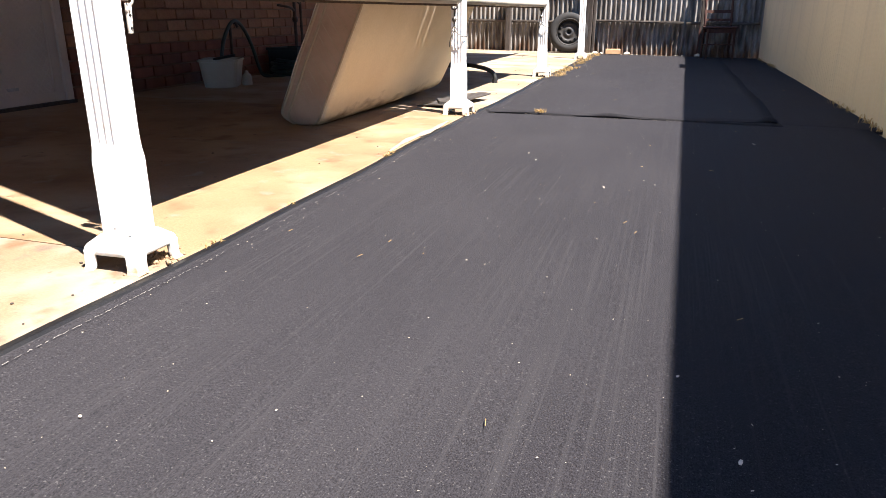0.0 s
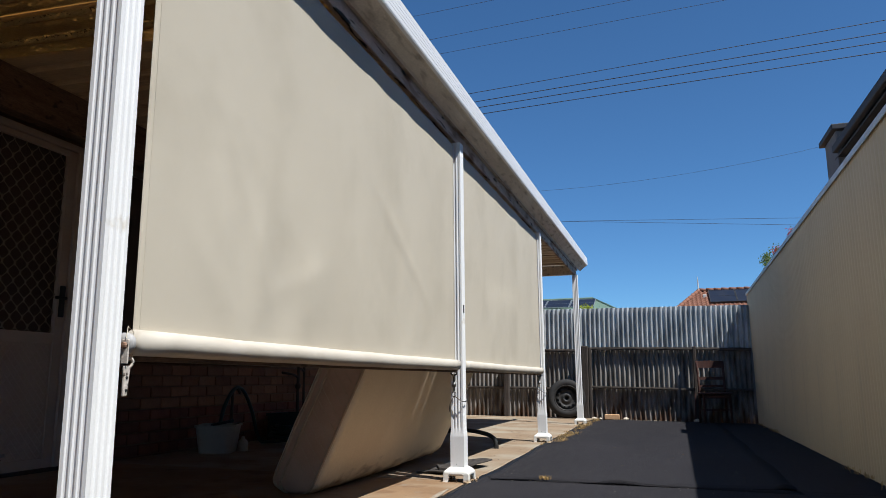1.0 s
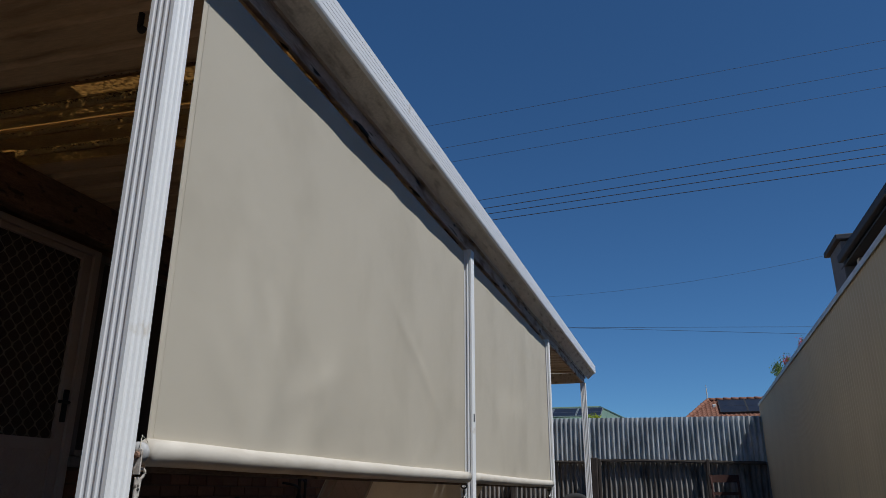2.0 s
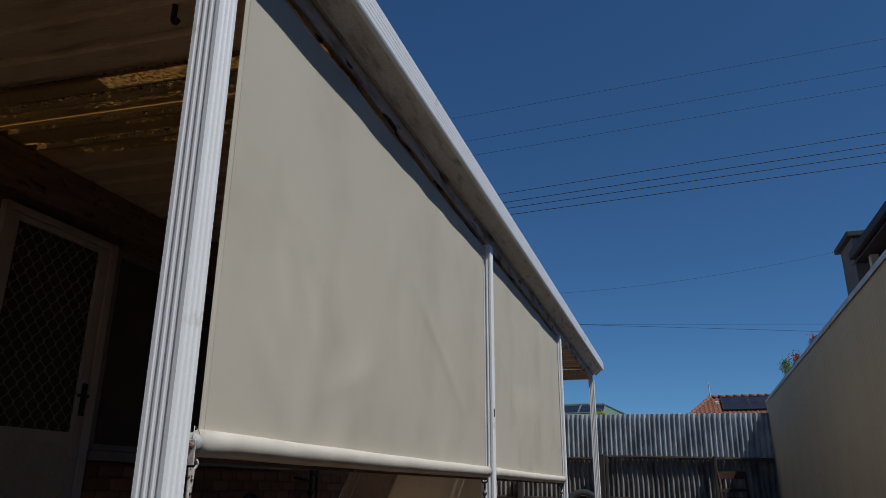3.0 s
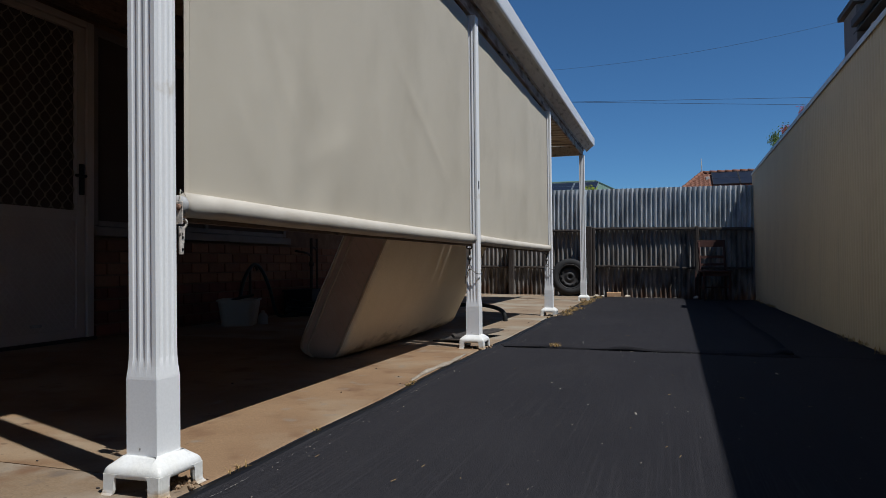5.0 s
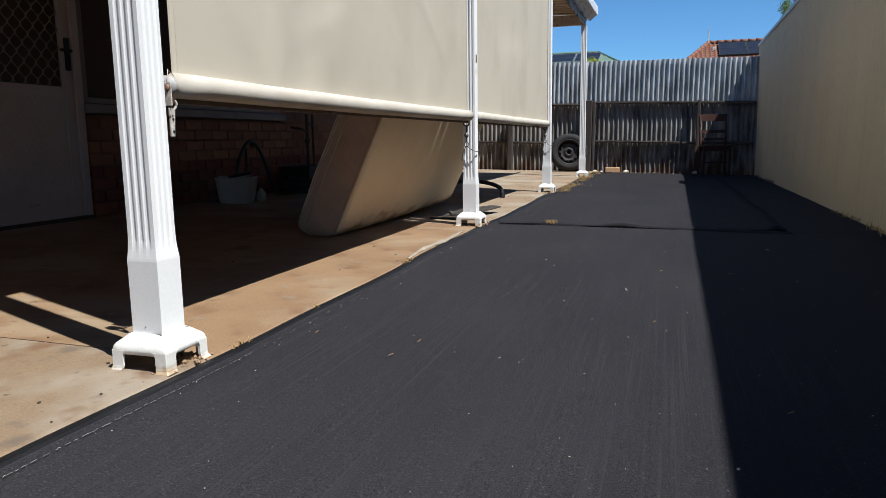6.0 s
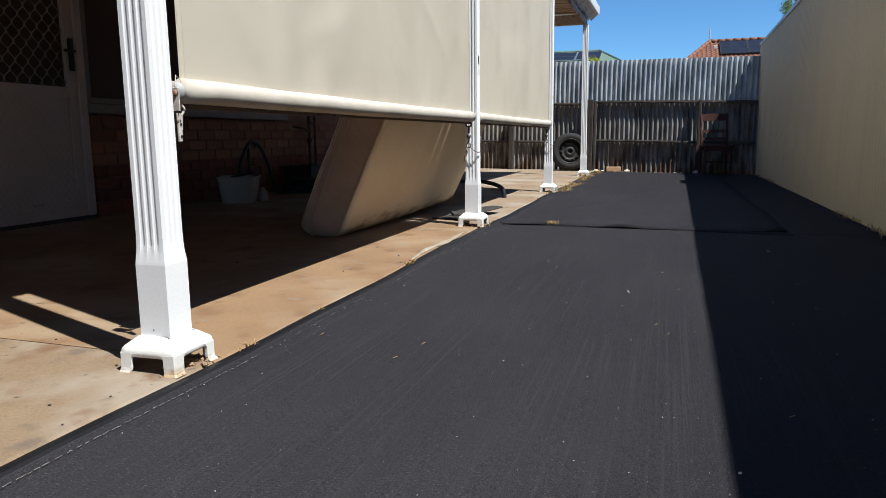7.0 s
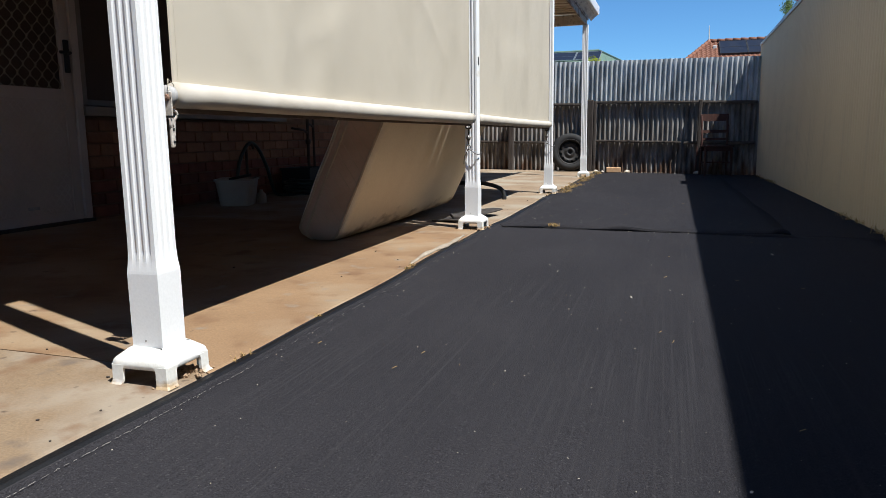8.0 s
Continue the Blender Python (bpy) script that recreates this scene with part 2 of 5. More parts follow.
HOSE = material("dark_green_hose", (0.022, 0.045, 0.038), 0.5, (0.03, 0.035, 0.035), 12, 200, 0.15, 0.1)
PIPE = material("dark_copper_pipe", (0.08, 0.05, 0.035), 0.55, (0.05, 0.032, 0.026), 12, 120, 0.2, 0.1, metal=0.3)
TUBE = material("black_painted_tube", (0.02, 0.022, 0.022), 0.45, (0.035, 0.036, 0.036), 20, 150, 0.15, 0.1)
BOARD = material("grey_weathered_board", (0.055, 0.046, 0.040), 0.9, (0.022, 0.018, 0.016), 8, 60, 0.3, 0.5, stretch=(4, 0.8, 4))
STRAW = see_through(material("dry_yellow_grass", (0.46, 0.31, 0.13), 0.9, (0.34, 0.22, 0.09), 40, 100, 0.2, 0.0), 0.25, (0.45, 0.33, 0.14))
WEED = see_through(material("olive_weed", (0.30, 0.205, 0.09), 0.8, (0.38, 0.26, 0.11), 40, 100, 0.2, 0.0), 0.2, (0.34, 0.27, 0.08))
THREAD = material("grey_cotton_thread", (0.30, 0.285, 0.265), 0.9, (0.16, 0.15, 0.14), 50, 200, 0.3, 0.0)
PALE = material("pale_grit", (0.62, 0.56, 0.46), 0.9, (0.42, 0.35, 0.26), 60, 100, 0.2, 0.2)
LEAF = see_through(material("green_leaf", (0.075, 0.12, 0.035), 0.6, (0.11, 0.15, 0.045), 12, 60, 0.25, 0.1), 0.35, (0.16, 0.25, 0.04))
LIME = see_through(material("yellow_green_leaf", (0.30, 0.36, 0.04), 0.6, (0.24, 0.30, 0.04), 12, 60, 0.25, 0.1), 0.4, (0.45, 0.5, 0.05))
PETAL = see_through(material("red_petal", (0.50, 0.05, 0.06), 0.6, (0.40, 0.02, 0.04), 20, 60, 0.15, 0.0), 0.3, (0.7, 0.05, 0.06))
TWIG = material("brown_twig", (0.14, 0.09, 0.055), 0.9, (0.10, 0.065, 0.04), 30, 90, 0.2, 0.3)
TERRACOTTA = material("terracotta_roof_tile", (0.205, 0.082, 0.042), 0.8, (0.13, 0.05, 0.028), 4, 40, 0.2, 0.3)
GREENROOF = material("green_steel_roof", (0.14, 0.205, 0.155), 0.5, (0.12, 0.18, 0.135), 2, 60, 0.06, 0.1)
SOLAR = material("dark_blue_solar_cells", (0.008, 0.010, 0.018), 0.4, (0.011, 0.013, 0.022), 3, 80, 0.1, 0.0)
SOLARRIM = material("aluminium_frame", (0.55, 0.56, 0.58), 0.35, None, 6, 120, 0.05, 0.0, metal=0.8)
RENDERED = material("grey_rendered_wall", (0.15, 0.145, 0.15), 0.9, (0.12, 0.115, 0.12), 3, 120, 0.08, 0.3)
CHARCOAL = material("charcoal_gutter_paint", (0.030, 0.030, 0.036), 0.75, (0.038, 0.038, 0.043), 4, 120, 0.1, 0.05)
PALEWALL = material("pale_house_render", (0.55, 0.50, 0.43), 0.9, (0.5, 0.45, 0.38), 2, 60, 0.08, 0.2)
CABLE = material("black_power_cable", (0.012, 0.012, 0.014), 0.7, None, 3, 40, 0.1, 0.0)

GLASS = bpy.data.materials.new("window_glass")
GLASS.use_nodes = True
GLASS.node_tree.nodes["Principled BSDF"].inputs["Base Color"].default_value = (0.9, 0.92, 0.92, 1)
GLASS.node_tree.nodes["Principled BSDF"].inputs["Roughness"].default_value = 0.03
GLASS.node_tree.nodes["Principled BSDF"].inputs["Transmission Weight"].default_value = 1.0


# ---- makers ----
def mesh_of(name, bm, mat, smooth=False):
    bmesh.ops.recalc_face_normals(bm, faces=bm.faces)
    for f in bm.faces:
        f.smooth = smooth
    data = bpy.data.meshes.new(name)
    bm.to_mesh(data)
    bm.free()
    data.materials.append(mat)
    return data


def part(name, bm, mat, parent, label="", smooth=False):
    """Links a bmesh as one mesh object under a thing or part, in the parent's own space."""
    ob = new(name, mesh_of(name, bm, mat, smooth))
    ob.parent = parent
    return tagged(ob, label)


def piece(name, data, parent, place):
    ob = new(name, data)
    ob.parent = parent
    ob.matrix_basis = place
    return ob


def thing(name, label, category, place=None, group="", kind=""):
    ob = new(name)
    ob.empty_display_size = 0.1
    if place is not None:
        ob.matrix_basis = place
    return tagged(ob, label, category, group, kind)


def whole(name, bm, mat, label, category, kind="", smooth=False, place=None, group=""):
    ob = new(name, mesh_of(name, bm, mat, smooth))
    if place is not None:
        ob.matrix_basis = place
    return tagged(ob, label, category, group, kind)


def box(bm, x0, x1, y0, y1, z0, z1, bevel=0.0, turn=None, segments=2):
    made = bmesh.ops.create_cube(bm, size=1)["verts"]
    m = Matrix.Translation(((x0 + x1) / 2, (y0 + y1) / 2, (z0 + z1) / 2)) @ Matrix.Diagonal((x1 - x0, y1 - y0, z1 - z0, 1))
    bmesh.ops.transform(bm, verts=made, matrix=(turn @ m) if turn else m)
    if bevel:
        edges = list({e for v in made for e in v.link_edges})
        bmesh.ops.bevel(bm, geom=edges, offset=bevel, segments=segments, affect="EDGES", profile=0.5)
    return bm


def boxes(*rows, bevel=0.0):
    bm = bmesh.new()
    for row in rows:
        box(bm, *row, bevel=bevel)
    return bm


def tube(bm, points, radius, sides=10, closed=False):
    """Sweeps a round section along points; radius is a number or a list."""
    pts = [Vector(p) for p in points]
    rings, up = [], Vector((0, 0, 1))
    count = len(pts)
    for i, p in enumerate(pts):
        a = pts[(i - 1) % count] if (closed or i) else p
        b = pts[(i + 1) % count] if (closed or i < count - 1) else p
        way = (b - a).normalized()
        side = way.cross(up)
        if side.length < 0.2:
            side = way.cross(Vector((1, 0, 0)))
        side.normalize()
        top = side.cross(way)
        r = radius[i] if isinstance(radius, (list, tuple)) else radius
        rings.append([bm.verts.new(p + side * (r * math.cos(k * math.tau / sides)) + top * (r * math.sin(k * math.tau / sides))) for k in range(sides)])
    for i in range(count if closed else count - 1):
        one, two = rings[i], rings[(i + 1) % count]
        for k in range(sides):
            bm.faces.new((one[k], one[(k + 1) % sides], two[(k + 1) % sides], two[k]))
    if not closed:
        bm.faces.new(rings[0][::-1])
        bm.faces.new(rings[-1])
    return bm


def lathe(bm, profile, sides=32, turn=None):
    """Turns (radius, height) rows round z."""
    rings = []
    for r, z in profile:
        rings.append([bm.verts.new((r * math.cos(k * math.tau / sides), r * math.sin(k * math.tau / sides), z)) for k in range(sides)])
    for one, two in zip(rings, rings[1:]):
        for k in range(sides):
            bm.faces.new((one[k], one[(k + 1) % sides], two[(k + 1) % sides], two[k]))
    if turn:
        bmesh.ops.transform(bm, verts=[v for ring in rings for v in ring], matrix=turn)
    return bm


def bend(points, steps=6):
    """A smooth curve through points."""
    pts = [Vector(p) for p in points]
    out = []
    for i in range(len(pts) - 1):
        p0, p1, p2, p3 = pts[max(i - 1, 0)], pts[i], pts[i + 1], pts[min(i + 2, len(pts) - 1)]
        for s in range(steps):
            u = s / steps
            out.append(0.5 * (2 * p1 + (p2 - p0) * u + (2 * p0 - 5 * p1 + 4 * p2 - p3) * u * u + (3 * p1 - p0 - 3 * p2 + p3) * u ** 3))
    out.append(pts[-1])
    return out


def wavy_sheet(width, height, pitch, swing, per=8, thick=0.0015, ragged=0.0, rng=None):
    """A corrugated sheet in the xz plane from x = 0, waves along x, standing on z = 0."""
    bm = bmesh.new()
    count = max(2, int(round(width / pitch * per)))
    rng = rng or random.Random(1)
    rows = []
    for back in (0, 1):
        low, high = [], []
        for i in range(count + 1):
            x = width * i / count
            y = -swing * math.cos(math.tau * x / pitch) + (thick if back else 0)
            low.append(bm.verts.new((x, y, 0)))
            high.append(bm.verts.new((x, y, height + (rng.uniform(-ragged, ragged) if not back else 0))))
        rows.append((low, high))
    (fl, fh), (bl, bh) = rows
    for i in range(count):
        bm.faces.new((fl[i], fl[i + 1], fh[i + 1], fh[i]))
        bm.faces.new((bl[i + 1], bl[i], bh[i], bh[i + 1]))
        bm.faces.new([bm.verts.new(v.co) for v in (fh[i], fh[i + 1], bh[i + 1], bh[i])])
        bm.faces.new([bm.verts.new(v.co) for v in (fl[i + 1], fl[i], bl[i], bl[i + 1])])
    bm.faces.new([bm.verts.new(v.co) for v in (fl[0], fh[0], bh[0], bl[0])])
    bm.faces.new([bm.verts.new(v.co) for v in (fl[-1], bl[-1], bh[-1], fh[-1])])
    return bm


# ---- ground, slab, matting ----
ground = bmesh.new()
bmesh.ops.create_grid(ground, x_segments=20, y_segments=20, size=400)
bmesh.ops.translate(ground, verts=ground.verts, vec=(0, 0, -0.22))
whole("ground", ground, SOIL, "dry reddish soil reaching to the horizon", "ground", "structure")

# the whole yard falls away from the house and, slightly, towards the back fence
fall = lambda x, y: -0.016 * x - 0.003 * max(0.0, y - 1.5)
slab_edge = lambda y: 0.105 - 0.009 * y + 0.010 * math.sin(y * 1.9) + 0.005 * math.sin(y * 5.3 + 1)


def slab(y0, y1):
    bm = bmesh.new()
    n = max(4, int((y1 - y0) / 0.08))
    left, right, low, rear = [], [], [], []
    for i in range(n + 1):
        y = y0 + (y1 - y0) * i / n
        x = slab_edge(y) - 0.012
        jag = 0.002 * math.sin(y * 23) + 0.0015 * math.sin(y * 57)
        rear.append(bm.verts.new((-2.70, y, fall(-2.70, y))))
        left.append(bm.verts.new((x - 0.012 + jag, y, fall(x, y))))
        right.append(bm.verts.new((x + jag, y, fall(x, y) - 0.008)))
        low.append(bm.verts.new((x + jag, y, -0.22)))
    for i in range(n):
        for a, b in ((rear, left), (left, right), (right, low)):
            bm.faces.new((a[i], b[i], b[i + 1], a[i + 1]))
    for i in (0, n):
        foot = bm.verts.new((-2.70, rear[i].co.y, -0.22))
        bm.faces.new((rear[i], foot, low[i], right[i], left[i]))
    return bm


paving = thing("pavement", "tan concrete slabs with stains along the driveway", "concrete slab", kind="structure")
for y0, y1 in ((-6.0, 0.05), (0.056, 2.99), (2.996, 5.985), (5.995, 10.19), (10.2, 11.1)):
    part("slab", slab(y0, y1), SLAB_OLD if y0 < 0 else SLAB if y0 < 2.9 else SLAB_FAR, paving)

rng = random.Random(4)


def matting(x_left, x_right, y0, y1, lift):
    """A strip of rubber matting with a gently uneven top and a real thickness."""
    bm = bmesh.new()
    nx, ny = 40, max(8, int((y1 - y0) / 0.08))
    top = []
    for j in range(ny + 1):
        y = y0 + (y1 - y0) * j / ny
        row = []
        for i in range(nx + 1):
            u = (i / nx) ** 2.2
            xl, xr = x_left(y), x_right(y)
            x = xl + (xr - xl) * u
            z = fall(x, y) - 0.020 + 0.004 * noise.noise(Vector((x * 1.3, y * 0.9, 3))) + 0.0015 * noise.noise(Vector((x * 6, y * 3, 8))) + lift(x, y)
            row.append(bm.verts.new((x, y, z)))
        top.append(row)
    for j in range(ny):
        for i in range(nx):
            bm.faces.new((top[j][i], top[j][i + 1], top[j + 1][i + 1], top[j + 1][i]))
    rim = [e for e in bm.edges if e.is_boundary]
    made = bmesh.ops.extrude_edge_only(bm, edges=rim)["geom"]
    for v in made:
        if isinstance(v, bmesh.types.BMVert):
            v.co.z -= 0.02
    return bm


edge_lift = lambda x, y: 0.017 * math.exp(-((x - slab_edge(y) + 0.012) / 0.007) ** 2) + 0.017 * math.exp(-((x - slab_edge(y) - 0.024) / 0.012) ** 2)
fold_y = lambda x: 3.27 + 0.12 * min(1, max(0, (x - 0.15) / 1.75)) + 0.03 * math.sin(x * 4)
fold_up = lambda x: 0.004 + 0.020 * math.exp(-((x - 0.92) / 0.11) ** 2) + 0.006 * math.exp(-((x - 0.42) / 0.16) ** 2) + 0.030 * math.exp(-((x - 1.86) / 0.05) ** 2)
wall_x = lambda y: 2.450 + 0.0070 * y
wall_top = lambda y: 2.060 - 0.0090 * y

near_strip = matting(lambda y: slab_edge(y) - 0.013, lambda y: 2.415, -6.0, 3.40, lambda x, y: edge_lift(x, y))
whole("rubber_mat", near_strip, MAT, "black rubber matting rolled out along the driveway", "rubber mat", "structure", True)
far_strip = matting(lambda y: slab_edge(y) - 0.013, lambda y: 1.94 + 0.01 * math.sin(y * 3), 3.30, 10.95, lambda x, y: 0.007 * min(1, max(0, (1.93 - x) / 0.5), max(0, (x - slab_edge(y) - 0.03) / 0.35)) + edge_lift(x, y) + fold_up(x) * math.exp(-((y - fold_y(x)) / 0.03) ** 2))
whole("rubber_mat", far_strip, MAT, "black rubber matting with a curled loose front edge", "rubber mat", "structure", True)
side_strip = matting(lambda y: 1.90, lambda y: wall_x(y) + 0.02, 3.36, 11.0, lambda x, y: -0.0015 if y < 3.41 or x < 1.96 else 0.0)
whole("rubber_mat", side_strip, MAT, "narrow black rubber matting beside the cream wall", "rubber mat", "structure", True)

# the curled lip of the far strip
lip = bmesh.new()
rows = []
for i in range(90):
    x = 0.13 + 1.78 * i / 89
    y, up = fold_y(x) + 0.015, fold_up(x) * 0.9
    rows.append([lip.verts.new((x, y + dy, fall(x, y) - 0.014 + dz)) for dy, dz in ((0.05, 0.012), (0.012, up + 0.006), (-0.022, up), (-0.034, up * 0.35), (-0.030, up * 0.3 - 0.004), (-0.018, up - 0.006), (0.012, up - 0.001), (0.05, 0.006))])
for a, b in zip(rows, rows[1:]):
    for k in range(7):
        lip.faces.new((a[k], a[k + 1], b[k + 1], b[k]))
whole("mat_fold", lip, MAT, "curled loose seam of the black rubber matting", "mat seam", "structure", True)

# clean black edge binding beside the slab
binding = bmesh.new()
rows = []
for i in range(160):
    y = -6.0 + 16.9 * i / 159 if i else -6.0
    e, wob = slab_edge(y), 0.004 * noise.noise(Vector((0, y * 2.5, 6)))
    rows.append([binding.verts.new((e + d, y, fall(e, y) + z)) for d, z in ((-0.016, -0.020), (-0.014, -0.003), (-0.006, -0.0035), (0.010, 0.0015), (0.019 + wob, 0.001), (0.026 + wob, -0.012))])
for a, b in zip(rows, rows[1:]):
    for k in range(5):
        binding.faces.new((a[k], a[k + 1], b[k + 1], b[k]))
whole("edge_binding", binding, BINDING, "clean black rubber edge of the matting beside the concrete", "mat edge", "structure", True)

# frayed white hem thread
hem = bmesh.new()
y = -1.4
while y < 1.95:
    l = rng.uniform(0.003, 0.022)
    pts = []
    for k in range(int(l / 0.004) + 2):
        x = slab_edge(y) + 0.040 + rng.gauss(0, 0.0006)
        pts.append((x, y, fall(x, y) - 0.0138 + edge_lift(x, y)))
        y += 0.004
    tube(hem, pts, [rng.uniform(0.0003, 0.0007) * (1.0 if y < 0.15 else 0.7) for p in pts], 4)
    y += rng.choice((0.001, 0.002, 0.004, 0.008)) + (rng.choice((0.0, 0.02, 0.06)) if y > 0.15 else 0.0)
whole("hem_thread", hem, THREAD, "frayed pale thread along the hem of the rubber matting", "thread", "stuff")

# pale mortar fillet on the slab edge
fillet = bmesh.new()
pts = [(slab_edge(y) - 0.032 + 0.007 * math.sin(y * 9), y, 0.002) for y in [1.62 + 0.085 * i for i in range(13)]]
tube(fillet, pts, [0.004 + 0.017 * math.sin(math.pi * (i + 0.4) / 13.5) * (0.8 + 0.3 * math.sin(i * 2.1)) for i in range(13)], 8)
for v in fillet.verts:
    v.co.z = max(-0.02, v.co.z * 0.55) + fall(v.co.x, v.co.y)
whole("mortar_fillet", fillet, MORTAR, "pale worn mortar along the concrete edge", "mortar", "structure", True)

# ---- cream wall along the driveway ----
wall_right = thing("wall_east", "tall cream-painted corrugated steel wall with a metal capping", "steel wall", kind="structure")
sheet = mesh_of("panel", wavy_sheet(0.762, 2.16, 0.0762, 0.0105, 8), CREAM, True)
for i in range(20):
    y = -3.9 + 0.7612 * i
    piece("panel", sheet, wall_right, Matrix.Translation((wall_x(y) + 0.01, y + 0.7612, -0.12)) @ Matrix.Rotation(radians(-90.3), 4, "Z") @ Matrix.Diagonal((1, 1, (wall_top(y) + 0.12) / 2.16, 1)))
cap = bmesh.new()
ends = []
for y in (-3.9, 11.33):
    x, z = wall_x(y) + 0.01, wall_top(y)
    ends.append([cap.verts.new((x + dx, y, z + dz)) for dx, dz in ((-0.028, -0.028), (-0.030, 0.010), (0.0, 0.016), (0.045, 0.010), (0.045, -0.028), (0.040, -0.028), (0.040, 0.004), (0.0, 0.010), (-0.024, 0.004), (-0.023, -0.028))])
for k in range(10):
    cap.faces.new((ends[0][k], ends[0][(k + 1) % 10], ends[1][(k + 1) % 10], ends[1][k]))
cap.faces.new(ends[0])
cap.faces.new(ends[1][::-1])
part("capping", cap, CAP, wall_right, "pale weathered metal capping")

# ---- corrugated fence across the end ----
FY = 11.16
fence = thing("fence", "weathered galvanised corrugated iron fence on grey hardwood rails", "fence", Matrix.Translation((0, 0, -0.029)) @ Matrix.Rotation(math.atan(0.016), 4, "Y"), kind="structure")
for i in range(12):
    rag = random.Random(20 + i)
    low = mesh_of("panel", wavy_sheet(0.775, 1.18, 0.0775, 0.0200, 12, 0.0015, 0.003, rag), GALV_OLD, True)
    high = mesh_of("panel", wavy_sheet(0.775, 0.705 - 0.004 * 0.7755 * max(i - 0.3, 0) * (1 if i < 5 else 5 / i) + rag.uniform(-0.008, 0.008), 0.0775, 0.0210, 14, 0.0015, 0.003, rag), GALV, True)
    lean = Matrix.Rotation(radians(rag.uniform(-0.15, 0.15)), 4, "Y")
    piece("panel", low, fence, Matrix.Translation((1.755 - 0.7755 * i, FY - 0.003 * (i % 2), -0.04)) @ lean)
    piece("panel", high, fence, Matrix.Translation((1.755 - 0.7755 * i, FY + 0.004 - 0.003 * (i % 2), 1.122)) @ lean)


def rough_rail(x0, x1, y0, y1, z0, z1, seed, sag=0.01):
    bm = bmesh.new()
    r = random.Random(seed)
    n = int((x1 - x0) / 0.08)
    rows = []
    for i in range(n + 1):
        x = x0 + (x1 - x0) * i / n
        dz = sag * math.sin(x * 1.3 + seed) + r.uniform(-0.003, 0.003)
        dy = r.uniform(-0.003, 0.003)
        rows.append([bm.verts.new((x, y + dy + r.uniform(-0.001, 0.001), z + dz + r.uniform(-0.0015, 0.0015))) for y, z in ((y0, z0), (y0 - 0.004, (z0 + z1) / 2), (y0, z1), (y1, z1), (y1, z0))])
    for a, b in zip(rows, rows[1:]):
        for k in range(5):
            bm.faces.new((a[k], a[(k + 1) % 5], b[(k + 1) % 5], b[k]))
    bm.faces.new(rows[0])
    bm.faces.new(rows[-1][::-1])
    return bm


part("rail", rough_rail(-0.02, 2.48, FY - 0.072, FY - 0.018, 1.108, 1.155, 1), RAILWOOD, fence)
part("rail", rough_rail(-0.02, 1.36, FY - 0.090, FY - 0.018, 0.475, 0.515, 2, 0.008), RAILWOOD, fence)
part("rail", rough_rail(1.40, 2.48, FY - 0.090, FY - 0.018, 0.47, 0.51, 3, 0.006), RAILWOOD, fence)
part("rail", rough_rail(-7.0, -0.17, FY - 0.078, FY - 0.018, 1.09, 1.135, 4), RAILWOOD, fence)
part("rail", rough_rail(-7.0, -0.17, FY - 0.060, FY - 0.018, 0.455, 0.50, 5, 0.006), RAILWOOD, fence)


def old_post(x0, x1, y0, y1, top, seed):
    bm = box(bmesh.new(), x0, x1, y0, y1, -0.1, top, 0.012)
    bmesh.ops.subdivide_edges(bm, edges=[e for e in bm.edges if abs(e.verts[0].co.z - e.verts[1].co.z) > 0.4], cuts=14)
    for v in bm.verts:
        v.co.x += 0.006 * noise.noise(Vector((seed, v.co.z * 2.5, v.co.y * 9)))
        v.co.y += 0.006 * noise.noise(Vector((v.co.x * 9, v.co.z * 2.5, seed)))
    return bm


part("fence_post", old_post(-0.165, -0.055, FY - 0.20, FY - 0.08, 1.18, 1), TIMBER, fence, "thick grey weathered hardwood post")
part("fence_post", old_post(-0.052, -0.005, FY - 0.17, FY - 0.08, 1.165, 2), TIMBER, fence, "slim grey hardwood post")
part("fence_post", old_post(1.60, 1.655, FY - 0.15, FY - 0.075, 1.17, 3), TIMBER, fence, "dark brown upright fence post")
part("fence_post", old_post(-1.50, -1.41, FY - 0.15, FY - 0.055, 0.95, 4), TIMBER, fence, "dark brown upright fence post")
part("fence_post", old_post(-3.2, -3.1, FY - 0.16, FY - 0.055, 1.17, 5), TIMBER, fence)

# ---- house wall with door and window ----
HX = -2.63
house = thing("wall_house", "brick house wall behind the carport", "brick wall", Matrix.Translation((0, -0.06, 0.045)), kind="structure")
shell = boxes((HX - 0.25, HX - 0.012, -6, 1.70, -0.1, 2.72), (HX - 0.25, HX - 0.012, 1.70, 2.64, 2.17, 2.72), (HX - 0.25, HX - 0.012, 2.64, 5.32, -0.1, 0.70),
              (HX - 0.25, HX - 0.012, 2.64, 5.32, 2.17, 2.72), (HX - 0.25, HX - 0.012, 5.32, 11.3, -0.1, 2.72))
part("wall_core", shell, JOINT, house)
part("backing", boxes((HX - 0.32, HX - 0.26, 1.4, 5.6, -0.1, 2.72)), CURTAIN, house)

